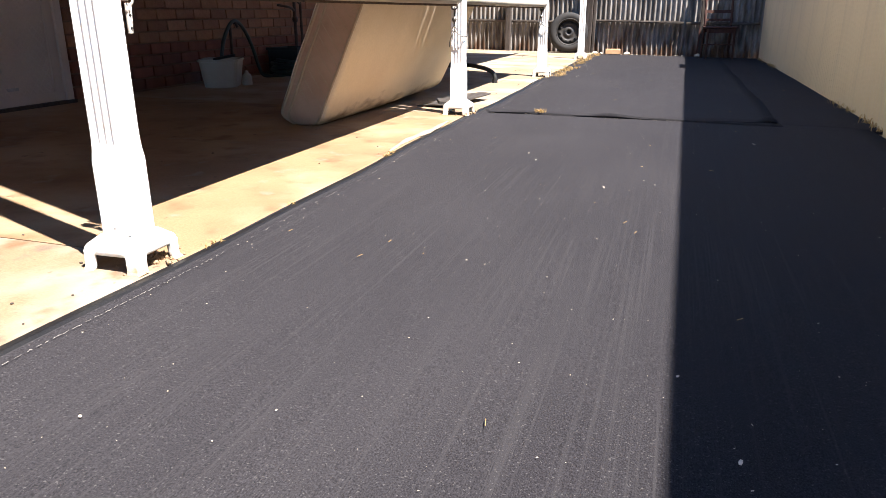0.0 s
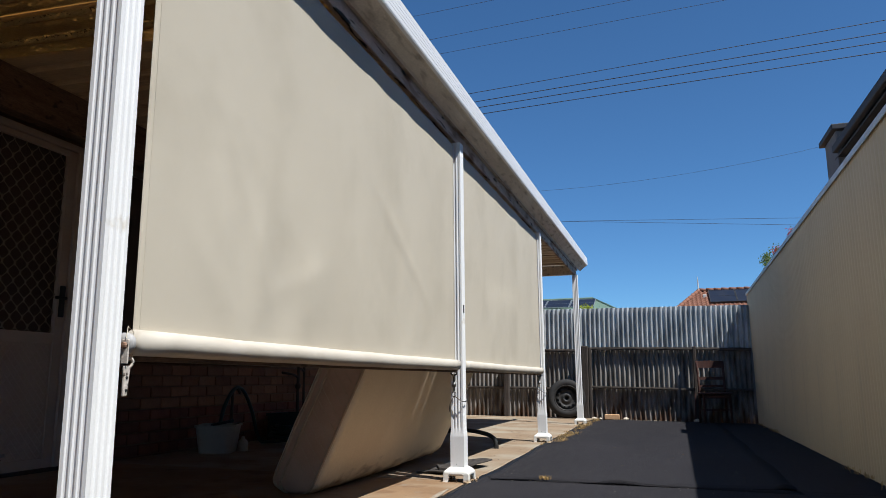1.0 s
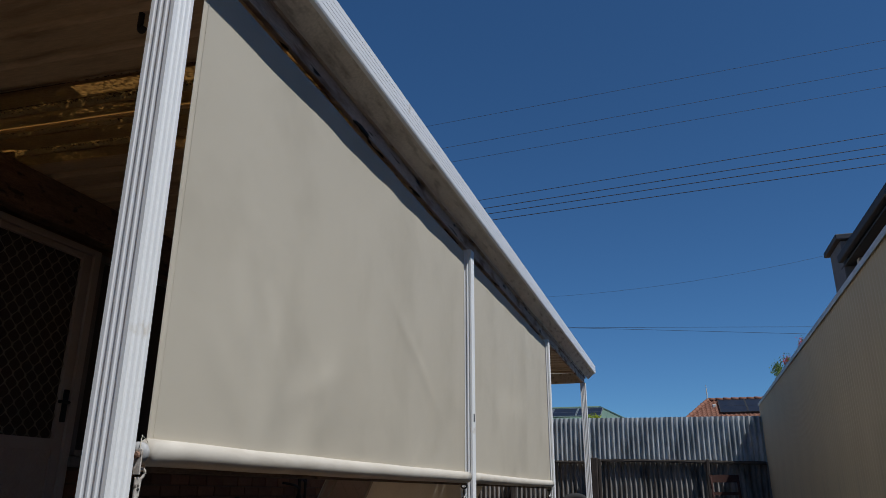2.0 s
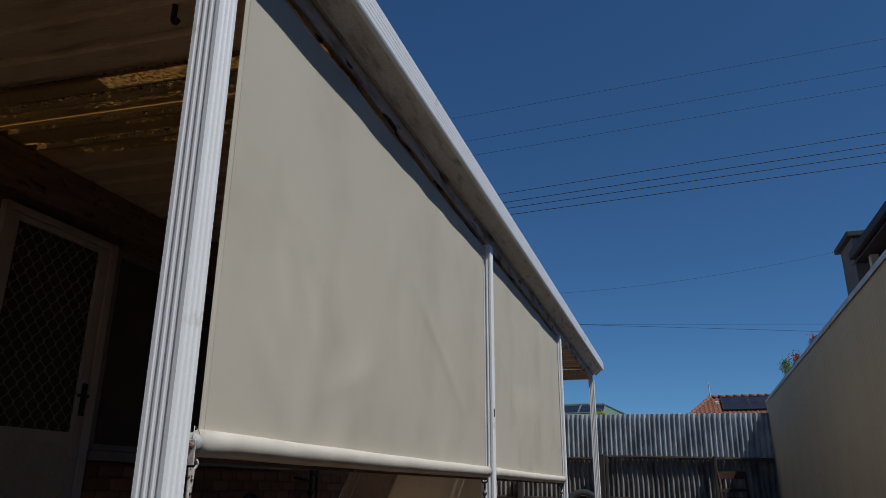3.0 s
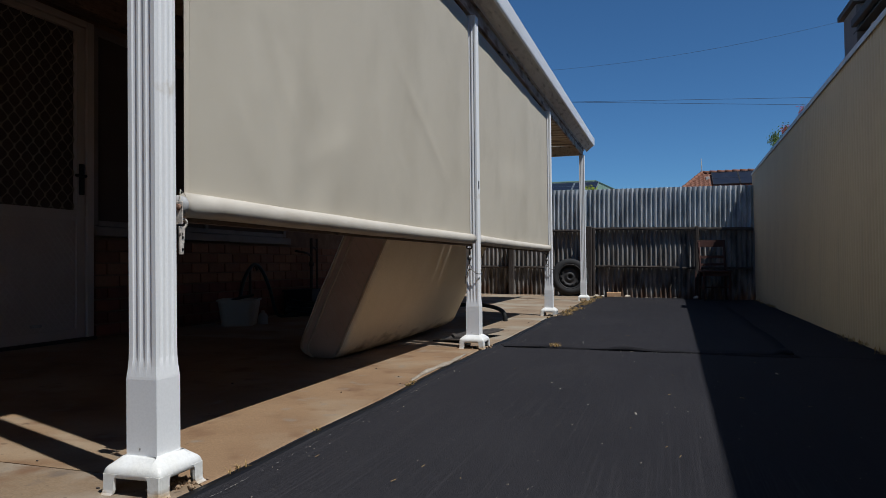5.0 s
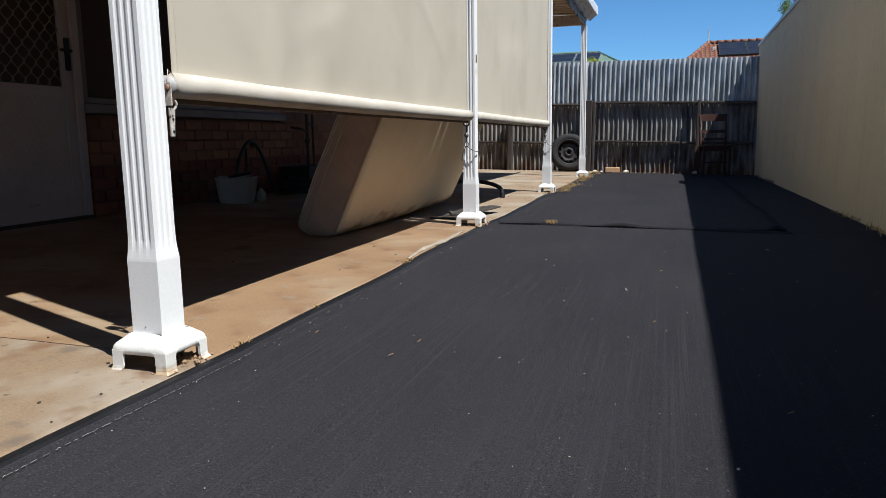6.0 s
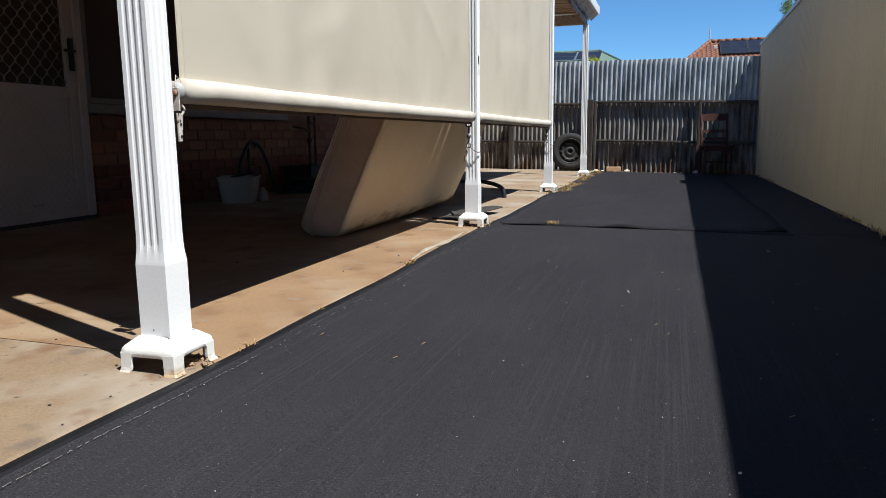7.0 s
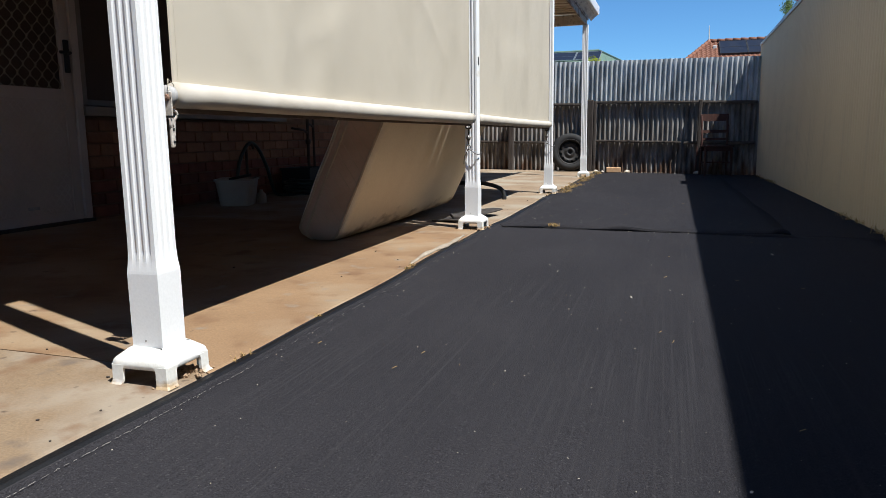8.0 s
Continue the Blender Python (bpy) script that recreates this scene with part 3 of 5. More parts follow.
door = thing("door_1", "white security screen door with a diamond grille, closed", "door", Matrix.Translation((HX, 1.64, 0.048)), kind="structure")
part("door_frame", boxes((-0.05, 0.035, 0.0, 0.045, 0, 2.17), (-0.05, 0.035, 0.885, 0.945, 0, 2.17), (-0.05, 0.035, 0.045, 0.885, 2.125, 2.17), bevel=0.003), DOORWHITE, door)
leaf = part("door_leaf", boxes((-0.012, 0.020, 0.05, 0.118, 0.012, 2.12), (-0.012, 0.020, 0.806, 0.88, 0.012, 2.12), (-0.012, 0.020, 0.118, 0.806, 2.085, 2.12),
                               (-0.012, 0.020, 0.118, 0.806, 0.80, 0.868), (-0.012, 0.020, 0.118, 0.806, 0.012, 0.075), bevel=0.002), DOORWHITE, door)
part("screen", boxes((-0.022, -0.018, 0.11, 0.81, 0.86, 2.09)), DARKSCREEN, leaf, "dark opaque screen")
panel = boxes((-0.010, 0.010, 0.114, 0.81, 0.07, 0.805))
for k in range(-16, 26):
    for slant in (-1, 1):
        line = []
        for s in range(0, 41):
            z = 0.078 + 0.72 * s / 40
            y = 0.118 + k * 0.050 + slant * (z - 0.078) * 0.85 + (0 if slant > 0 else 0.1)
            if 0.120 < y < 0.804:
                line.append((0.010, y, z))
        if len(line) > 2:
            tube(panel, [line[0], line[-1]], 0.0042, 5)
part("lower_panel", panel, DOORWHITE, leaf, "white panel embossed with a diamond quilt")
lattice = bmesh.new()
step, tall = 0.0460, 0.112
for k in range(15):
    y = 0.118 + 0.010 + step * k
    line = []
    for s in range(0, 91):
        z = 0.868 + 1.217 * s / 90
        ph = (z - 0.868) / tall * math.tau
        off = -0.0215 * math.sin(ph)
        yy = min(0.808, max(0.117, y + (off if k % 2 else -off)))
        line.append((0.002, yy, z))
    tube(lattice, line, 0.0034, 4)
    for j in range(12):
        zc = 0.868 + tall * (j + (0.75 if k % 2 else 0.25))
        if zc < 2.06 and y + 0.5 * step < 0.80:
            yc = y + step * 0.5
            tube(lattice, [(0.003, yc, zc - 0.021), (0.003, yc, zc - 0.008), (0.003, yc, zc + 0.008), (0.003, yc, zc + 0.021)], [0.0012, 0.0042, 0.0042, 0.0012], 5)
            tube(lattice, [(0.005, yc - 0.008, zc - 0.003), (0.005, yc + 0.008, zc + 0.003)], 0.0022, 4)
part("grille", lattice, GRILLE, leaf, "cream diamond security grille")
handle = part("door_handle", box(bmesh.new(), 0.020, 0.036, 0.822, 0.862, 0.975, 1.185, 0.005), BLACK, leaf, "black lever handle on a long plate")
part("lever", tube(bmesh.new(), bend([(0.036, 0.842, 1.10), (0.062, 0.842, 1.10), (0.066, 0.80, 1.10), (0.064, 0.755, 1.098)], 4), 0.0105, 8), BLACK, handle, smooth=True)
part("threshold", box(bmesh.new(), -0.06, 0.06, 0.0, 0.945, -0.02, 0.012, 0.004), TIMBER, door)
part("nameplate", box(bmesh.new(), 0.010, 0.0135, 0.44, 0.53, 0.105, 0.125, 0.001), STEEL, leaf, "small metal plate low on the door")

window = thing("window_1", "wide dark window with white aluminium frame over a brick wall", "window", Matrix.Translation((HX, 2.60, 0.045)), kind="structure")
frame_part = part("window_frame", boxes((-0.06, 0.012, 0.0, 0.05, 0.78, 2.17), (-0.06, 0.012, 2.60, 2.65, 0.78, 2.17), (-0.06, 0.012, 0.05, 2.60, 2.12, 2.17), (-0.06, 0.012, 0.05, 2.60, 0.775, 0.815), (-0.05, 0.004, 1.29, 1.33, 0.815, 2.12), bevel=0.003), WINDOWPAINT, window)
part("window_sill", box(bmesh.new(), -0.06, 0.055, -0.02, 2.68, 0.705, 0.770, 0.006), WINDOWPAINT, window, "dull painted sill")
for y0, y1 in ((0.05, 1.29), (1.33, 2.60)):
    glass = part("pane", boxes((-0.032, -0.028, y0, y1, 0.812, 2.122)), GLASS, window)
    glass.visible_shadow = False
    # opaque sheet added before the pane to keep sky reflections off the glass
    part("reflection_screen", boxes((-0.018, -0.015, y0, y1, 0.812, 2.122)), DARKSCREEN, window, "dark opaque screen")
    folds = bmesh.new()
    rows = [[folds.verts.new((-0.12 + 0.018 * math.sin(i * 0.9) + 0.006 * math.sin(i * 2.3), y0 + (y1 - y0) * i / 70, z)) for z in (0.79, 2.14)] for i in range(71)]
    for a, b in zip(rows, rows[1:]):
        folds.faces.new((a[0], b[0], b[1], a[1]))
    part("curtain", folds, CURTAIN, window, "drawn brown curtain", True)

# ---- verandah roof ----
ROOF_LOW, ROOF_RISE = 2.280, 0.030
roof_z = lambda x: ROOF_LOW - ROOF_RISE * (x - 0.03)


def deck(y0, y1, x0=0.10, x1=-2.22):
    """Ribbed sheeting, ribs across the verandah."""
    bm = bmesh.new()
    pitch, prof = 0.19, ((0.0, 0.0), (0.118, 0.0), (0.135, 0.026), (0.173, 0.026))
    ys = []
    y = y0
    while y < y1 - 1e-6:
        for dy, dz in prof:
            if y + dy < y1:
                ys.append((y + dy, dz))
        y += pitch
    ys.append((y1, 0.0))
    for lift in (0.0, 0.003):
        rows = [[bm.verts.new((x, yy, roof_z(x) + dz + lift)) for x in (x0, x0 + (x1 - x0) / 2, x1)] for yy, dz in ys]
        for a, b in zip(rows, rows[1:]):
            for k in range(2):
                bm.faces.new((a[k], b[k], b[k + 1], a[k + 1]))
    return bm


roof = thing("ceiling", "beige ribbed steel verandah roof seen from below", "ceiling", kind="structure")
part("roof_sheet", deck(-6.0, 0.83), ROOFING, roof)
part("roof_sheet", deck(1.48, 9.40), ROOFING, roof)
part("clear_sheet", deck(0.81, 1.50), FIBRE, roof, "amber fibreglass sheet under leaf litter")
# pale strip paints the light that one lapped rib catches
lap = bmesh.new()
rows = [[lap.verts.new((x, y, roof_z(x) - 0.004 - d)) for y, d in ((1.095, 0.0), (1.101, 0.007), (1.119, 0.007), (1.125, 0.0))] for x in (-2.15, -1.0, 0.09)]
for a, b in zip(rows, rows[1:]):
    for k in range(4):
        lap.faces.new((a[k], a[(k + 1) % 4], b[(k + 1) % 4], b[k]))
part("lit_rib_strip", lap, LIT_RIB, roof, "pale strip added for the lit rib at the lap of the clear sheet")
litter = bmesh.new()
r = random.Random(9)
cell = 0.0065
thin_bands = ((0.955, 1.050), (1.130, 1.225), (1.315, 1.375), (1.395, 1.475))
for i in range(int(2.22 / cell)):
    for j in range(int(0.68 / cell)):
        x, y = -2.15 + i * cell, 0.81 + j * cell
        w = (y - 0.81) % 0.19
        if 1.088 < y < 1.122 or (x < -2.06 and 0.10 < w < 0.185):
            continue
        if x > -1.25 and y < 0.912 and noise.noise(Vector((x * 70, y * 90, 7))) < 0.06:
            continue
        thin = any(a < y < b for a, b in thin_bands)
        drift = noise.noise(Vector((x * 3.2, y * 11, 4))) + 0.22 * (x + 1.0)
        glint = noise.noise(Vector((x * 42 + y * 30, y * 150, 2)))
        if (thin and glint > 0.26 - 0.30 * drift) or r.random() < 0.003:
            continue
        z = roof_z(x) + 0.005 + (0.027 if 0.125 < w < 0.183 else 0.0)
        vs = [litter.verts.new((x + dx * cell + r.uniform(-0.0022, 0.0022), y + dy * cell + r.uniform(-0.0018, 0.0018), z + r.uniform(0, 0.004))) for dx, dy in ((0, 0), (1.15, 0), (1.15, 1.15), (0, 1.15))]
        litter.faces.new(vs)
for k in range(4000):
    x, y = r.uniform(-2.14, 0.08), r.uniform(0.92, 1.49)
    if 1.075 < y < 1.135:
        continue
    turn = Matrix.Translation((x, y, roof_z(x) + 0.010 + r.uniform(0, 0.016))) @ Euler((r.uniform(-0.6, 0.6), r.uniform(-0.6, 0.6), r.uniform(0, 6.3))).to_matrix().to_4x4()
    a, b = r.uniform(0.004, 0.012), r.uniform(0.002, 0.005)
    vs = [litter.verts.new(turn @ Vector(p)) for p in ((-a, 0, 0), (0, -b, 0.002), (a, 0, 0), (0, b, 0.002))]
    litter.faces.new(vs)
tagged(part("leaf_litter", litter, LITTER, roof, "dry brown leaves lying on the clear sheet"), kind="stuff")

beam = box(bmesh.new(), -0.012, 0.012, -6.0, 9.36, 2.114, 2.262, 0.003)
whole("front_beam", beam, FASCIA, "dusty stained front beam carried by the white posts", "beam", "structure")
lining = box(bmesh.new(), 0.0135, 0.029, -6.0, 9.38, 2.190, 2.232, 0.001)
whole("fascia", lining, FASCIA, "dusty grey-brown fascia strip with dark cracks under the roof edge", "fascia", "structure")
plate = box(bmesh.new(), -2.20, -2.16, -6.0, 9.36, 2.095, 2.345, 0.004)
whole("eave_fascia", plate, BROWN, "brown timber fascia of the house eave under the verandah roof", "fascia", "structure")
# unseen slab added above the eave to stop sky light leaking under the ribs
eave = bmesh.new()
corners = [eave.verts.new(p) for x, z in ((-2.13, 2.376), (-6.0, 3.45)) for p in ((x, -6.0, z), (x, 11.3, z), (x, 11.3, z + 0.03), (x, -6.0, z + 0.03))]
for f in ((0, 1, 2, 3), (7, 6, 5, 4), (0, 4, 5, 1), (1, 5, 6, 2), (2, 6, 7, 3), (3, 7, 4, 0)):
    eave.faces.new([corners[k] for k in f])
whole("light_block_roof", eave, ROOFING, "unseen roof slab added to block light leaking in over the eave", "roof", "structure")
whole("eave_soffit", boxes((HX - 0.02, -2.202, -6.0, 9.36, 2.262, 2.274)), BROWN, "stained brown soffit lining of the house eave", "soffit", "structure")
end_beam = box(bmesh.new(), -2.158, -0.014, 9.25, 9.31, 2.118, 2.262, 0.004)
whole("end_beam", end_beam, GREYBEAM, "pale grey end beam of the verandah", "beam", "structure")
for y in (-2.2, 3.0, 6.05):
    bm = box(bmesh.new(), -1.05, 1.05, -0.025, 0.025, -0.05, 0.05, 0.003, Matrix.Translation((-1.10, y, roof_z(-1.1) - 0.056)) @ Matrix.Rotation(math.atan(ROOF_RISE), 4, "Y"))
    whole("rafter", bm, BROWN, "brown timber rafter under the verandah roof", "rafter", "structure", group="verandah rafters")

gutter = thing("gutter", "white ribbed steel gutter along the verandah edge", "gutter", kind="structure")
outer = [(0.0985, 0.0), (0.100, 0.0), (0.1135, 0.003), (0.1170, 0.012), (0.1178, 0.020)]
for z in (0.034, 0.054, 0.074, 0.094):
    outer += [(0.1180, z), (0.1166, z + 0.0014), (0.1180, z + 0.0032)]
outer += [(0.1180, 0.108), (0.1185, 0.122), (0.117, 0.124), (0.113, 0.124), (0.104, 0.116)]
inner = [(0.101, 0.10), (0.101, 0.010), (0.0985, 0.006)]
bm = bmesh.new()
ends = [[bm.verts.new((x + 0.025, y, 2.220 + 0.0088 * max(y, 0) + z * 0.99)) for x, z in outer + inner] for y in (-6.0, 0.0, 9.70)]
for a, b in zip(ends, ends[1:]):
    for k in range(len(a)):
        bm.faces.new((a[k], a[(k + 1) % len(a)], b[(k + 1) % len(a)], b[k]))
bm.faces.new(ends[0])
bm.faces.new(ends[-1][::-1])
part("gutter_face", bm, WHITE, gutter)
sole = bmesh.new()
rows = [[sole.verts.new((x + (0.029 if x > 0.08 else 0.016), y, z + (0.0088 * max(y, 0) + 0.020 if x > 0.08 else 0.0040 * max(y, 0) - 0.009))) for x, z in ((0.014, 2.1950), (0.0965, 2.2025), (0.0965, 2.208), (0.014, 2.2005))] for y in (-6.0, 0.0, 9.69)]
for a, b in zip(rows, rows[1:]):
    for k in range(4):
        sole.faces.new((a[k], a[(k + 1) % 4], b[(k + 1) % 4], b[k]))
sole.faces.new(rows[0])
sole.faces.new(rows[-1][::-1])
part("gutter_sole", sole, GREYBEAM, gutter, "dusty grey underside of the gutter")
stop = box(bmesh.new(), 0.050, 0.147, 9.701, 9.707, 2.318, 2.428, 0.002)
part("gutter_end", stop, WHITE, gutter)
barge = box(bmesh.new(), -2.6, 0.060, 9.402, 9.43, 2.235, 2.385, 0.003)
whole("barge_board", barge, WHITE, "white barge board closing the verandah roof end", "barge board", "structure")

hook = tube(bmesh.new(), bend([(-0.56, 0.47, 2.298), (-0.56, 0.47, 2.265), (-0.555, 0.465, 2.227), (-0.54, 0.46, 2.210), (-0.528, 0.46, 2.224)], 5), 0.011, 8)
whole("ceiling_hook", hook, BLACK, "black iron hook hanging under the verandah roof", "hook", "", True)


# ---- fluted posts on cast feet ----
def square_ring(half, groove, z, lean=0.0):
    """A square outline with three rounded flutes on each side."""
    side = [(-half, 0.0)]
    for c in (-0.52, 0.0, 0.52):
        for d, g in ((-0.19, 0.0), (-0.11, 0.75), (0.0, 1.0), (0.11, 0.75), (0.19, 0.0)):
            side.append(((c + d) * half, g * groove))
    out = []
    for k in range(4):
        a = k * math.pi / 2
        for u, g in side:
            px, py = u, -(half - g)
            out.append((px * math.cos(a) - py * math.sin(a) + lean * z, px * math.sin(a) + py * math.cos(a), z))
    return out


def verandah_post(y, lean=0.0, top=2.1135):
    post = thing("verandah_post", "white fluted steel verandah post on an arched cast base", "post", Matrix.Translation((0, y, fall(0, y))), "verandah posts")
    bm = bmesh.new()
    rings = []
    for half, groove, z in ((0.0425, 0, 0.080), (0.0425, 0, 0.262), (0.042, 0, 0.268), (0.0395, 0.0005, 0.292), (0.0385, 0.0026, 0.312), (0.038, 0.0030, 0.34), (0.038, 0.0030, 1.2), (0.038, 0.0030, top - fall(0, y))):
        rings.append([bm.verts.new(p) for p in square_ring(half, groove, z, lean)])
    n = len(rings[0])
    for a, b in zip(rings, rings[1:]):
        for k in range(n):
            bm.faces.new((a[k], a[(k + 1) % n], b[(k + 1) % n], b[k]))
    bm.faces.new(rings[0][::-1])
    bm.faces.new(rings[-1])
    part("shaft", bm, WHITE, post)
    screw = lathe(bmesh.new(), ((0.0, 0.0012), (0.0022, 0.001), (0.0030, 0.0)), 8, Matrix.Translation((-0.005, -0.0425, 0.100)) @ Matrix.Rotation(radians(90), 4, "X"))
    part("screw", screw, STEEL, post)
    # the foot: a sloping hood over four short legs, open arches between them
    foot = bmesh.new()
    levels = ((0.0450, 0.0855), (0.049, 0.0845), (0.053, 0.082), (0.068, 0.0690), (0.0735, 0.0650), (0.0775, 0.059), (0.0795, 0.052), (0.080, 0.042))
    def outline(half, z, corner=0.008):
        pts = []
        for k in range(4):
            a = k * math.pi / 2
            for px, py in ((-half + corner, -half), (-0.046, -half), (0.0, -half), (0.046, -half), (half - corner, -half), (half - corner * 0.3, -half + corner * 0.3)):
                px = max(-half + corner, min(half - corner * 0.3, px))
                pts.append(foot.verts.new((px * math.cos(a) - py * math.sin(a), px * math.sin(a) + py * math.cos(a), z)))
        return pts
    rings = [outline(h, z) for h, z in levels]
    n = len(rings[0])
    for a, b in zip(rings, rings[1:]):
        for k in range(n):
            foot.faces.new((a[k], a[(k + 1) % n], b[(k + 1) % n], b[k]))
    inside = [outline(h - 0.006, z - 0.004) for h, z in levels]
    for a, b in zip(inside, inside[1:]):
        for k in range(n):
            foot.faces.new((b[k], b[(k + 1) % n], a[(k + 1) % n], a[k]))
    for k in range(n):
        foot.faces.new((rings[-1][k], rings[-1][(k + 1) % n], inside[-1][(k + 1) % n], inside[-1][k]))
        foot.faces.new((rings[0][(k + 1) % n], rings[0][k], inside[0][k], inside[0][(k + 1) % n]))
    cast = part("cast_base", foot, CAST, post, "white cast base with rust-tinged edges", True)
    for sx in (-1, 1):
        for sy in (-1, 1):
            leg = bmesh.new()
            # an L-shaped leg with a flared toe and a rounded arch shoulder
            prof = []
            for z, wide, out in ((0.049, 0.046, 0.0803), (0.046, 0.0385, 0.0803), (0.041, 0.0350, 0.0803), (0.034, 0.0336, 0.0803), (0.012, 0.0335, 0.0806), (0.005, 0.0338, 0.0822), (0.0015, 0.0355, 0.085), (-0.001, 0.0365, 0.087)):
                o, i = out, out - 0.007
                c = o - wide
                prof.append([leg.verts.new((sx * px, sy * py, z)) for px, py in ((c, o), (o - 0.004, o), (o, o - 0.004), (o, c), (i, c), (i, i), (c, i))])
            for a, b in zip(prof, prof[1:]):
                for k in range(7):
                    leg.faces.new((a[k], a[(k + 1) % 7], b[(k + 1) % 7], b[k]))
            leg.faces.new(prof[0])
            leg.faces.new(prof[-1][::-1])
            part("foot", leg, CAST, cast)
    return post


POSTS = (0.0, 3.0, 6.045, 9.27)
for y, lean in zip(POSTS, (-0.005, 0.0, 0.0, 0.0)):
    made = verandah_post(y, lean)
    if y == POSTS[1]:
        part("clip", box(bmesh.new(), 0.037, 0.043, -0.004, 0.004, 1.012, 1.062, 0.002), BLACK, made, "small black clip on the shaft")

# crumbs of dirt under and beside the bases
for y in POSTS[:3]:
    crumbs = bmesh.new()
    r = random.Random(int(y * 10) + 3)
    for k in range(130):
        a, d = r.uniform(0, 6.3), abs(r.gauss(0, 0.035))
        s = r.uniform(0.002, 0.008)
        turn = Matrix.Translation((0.045 + d * math.cos(a) * 0.8, y + 0.03 + d * math.sin(a) * 1.6, s * 0.4 + fall(0, y))) @ Euler((r.uniform(0, 3), r.uniform(0, 3), r.uniform(0, 3))).to_matrix().to_4x4()
        bmesh.ops.create_icosphere(crumbs, subdivisions=1, radius=s, matrix=turn)
    whole("dirt_crumbs", crumbs, DIRT, "loose sandy dirt gathered at the post base", "dirt", "stuff")


# ---- roll-down blinds ----
def blind(y0, y1, seed, near=0.0, far=0.0):
    """A drop of woven cloth with soft folds, a bottom roll and its hardware."""
    ob = thing("roll_down_blind", "cream woven outdoor blind, pulled down to knee height", "blind", Matrix.Translation((0.003, y0, 0)), "verandah blinds")
    wide = y1 - y0
    bm = bmesh.new()
    nx, nz = 130, 80
    rows = []
    for j in range(nz + 1):
        v = j / nz
        z = 0.700 + (2.082 - 0.700) * v
        row = []
        for i in range(nx + 1):
            u = i / nx
            slack = math.sin(math.pi * u) ** 0.6 * (1 - v) ** 0.8
            d = 0.009 * slack * noise.noise(Vector((u * wide * 1.5 + z * 1.4, z * 1.3, seed)))
            d += 0.003 * slack * noise.noise(Vector((u * wide * 5.0 - z * 2.2, z * 1.6, seed + 7)))
            d += 0.010 * math.exp(-((u * wide - 0.55) / 0.10) ** 2 - ((z - 0.92 - (u * wide - 0.55) * 1.2) / 0.28) ** 2) * (1 if seed < 2 else 0)
            d += 0.010 * math.exp(-((u * wide - 0.28 - 0.25 * (1.35 - z)) / 0.06) ** 2) * (1 if seed < 2 and z < 1.35 else 0) * min(1, max(0, (1.35 - z) / 0.3))
            if seed > 2:
                arch = max(0.0, 1 - ((u * wide - 1.30) / 0.62) ** 4)
                head = 1.16 + 0.04 * (u * wide - 1.30)
                rise = (z - 0.70) / (head - 0.70) if z < head else max(0.0, 1 - (z - head) / 0.22)
                d += 0.007 * arch * rise * rise * (3 - 2 * rise)
            d += 0.008 * math.exp(-((u * wide - 0.95) / 0.13) ** 2 - ((z - 0.90) / 0.18) ** 2) * (1 if seed < 2 else 0)
            if seed < 2:
                for y0, z0, y1, z1, amp in ((0.34, 1.42, 0.62, 0.86, 0.0055), (0.62, 0.86, 1.05, 1.02, 0.0022), (0.18, 1.05, 0.40, 0.76, 0.003), (1.5, 1.5, 2.4, 0.95, 0.003)):
                    ly, lz = y1 - y0, z1 - z0
                    size = math.hypot(ly, lz)
                    along = ((u * wide - y0) * ly + (z - z0) * lz) / size ** 2
                    across = ((u * wide - y0) * lz - (z - z0) * ly) / size
                    if -0.3 < along < 1.3:
                        d += amp * math.exp(-(across / 0.045) ** 2) * math.cos((along - 0.5) / 1.6 * math.pi) ** 2
            d += 0.0045 * noise.noise(Vector((u * wide * 2.2, z * 0.7, seed + 3))) * math.sin(math.pi * u) ** 0.4
            d += 0.0055 * noise.noise(Vector((u * wide * 3.6, z * 1.1, seed + 11))) * math.sin(math.pi * u) ** 0.4 * v ** 3
            row.append(bm.verts.new((d, near + u * (wide - near - far), z)))
        rows.append(row)
    for a, b in zip(rows, rows[1:]):
        for i in range(nx):
            bm.faces.new((a[i], a[i + 1], b[i + 1], b[i]))
    cloth = part("cloth", bm, CLOTH, ob, smooth=True)
    thick = cloth.modifiers.new("thickness", "SOLIDIFY")
    thick.thickness = 0.0015
    for edge in (near + 0.022, wide - far - 0.022):
        stitch = bmesh.new()
        for k in range(115):
            z = 0.72 + 0.0118 * k
            box(stitch, 0.0004, 0.0014, edge - 0.0009, edge + 0.0009, z, z + 0.007)
        part("hem_stitching", stitch, CLOTH, cloth)
    roll = bmesh.new()
    line = [(0.003 + 0.0008 * math.sin(k * 0.7 + seed), wide * k / 24, 0.684 - 0.003 * math.sin(math.pi * k / 24) + 0.0006 * math.sin(k * 1.1)) for k in range(25)]
    tube(roll, line, 0.0320, 20)
    part("bottom_roll", roll, POLE, ob, "cream vinyl bottom roll", True)
    valance = boxes((-0.014, 0.004, 0.0, wide, 0.640, 0.656))
    part("bottom_rail", valance, BROWN, ob, "brown timber rail under the roll")
    barrel = tube(bmesh.new(), [(-0.028, -0.05, 2.040), (-0.028, wide, 2.040)], 0.022, 14)
    part("top_roll", barrel, POLE, ob, smooth=True)
    return ob


first = blind(0.112, 2.945, 1, 0.0, 0.022)
second = blind(3.053, 6.000, 3, 0.018, 0.0)


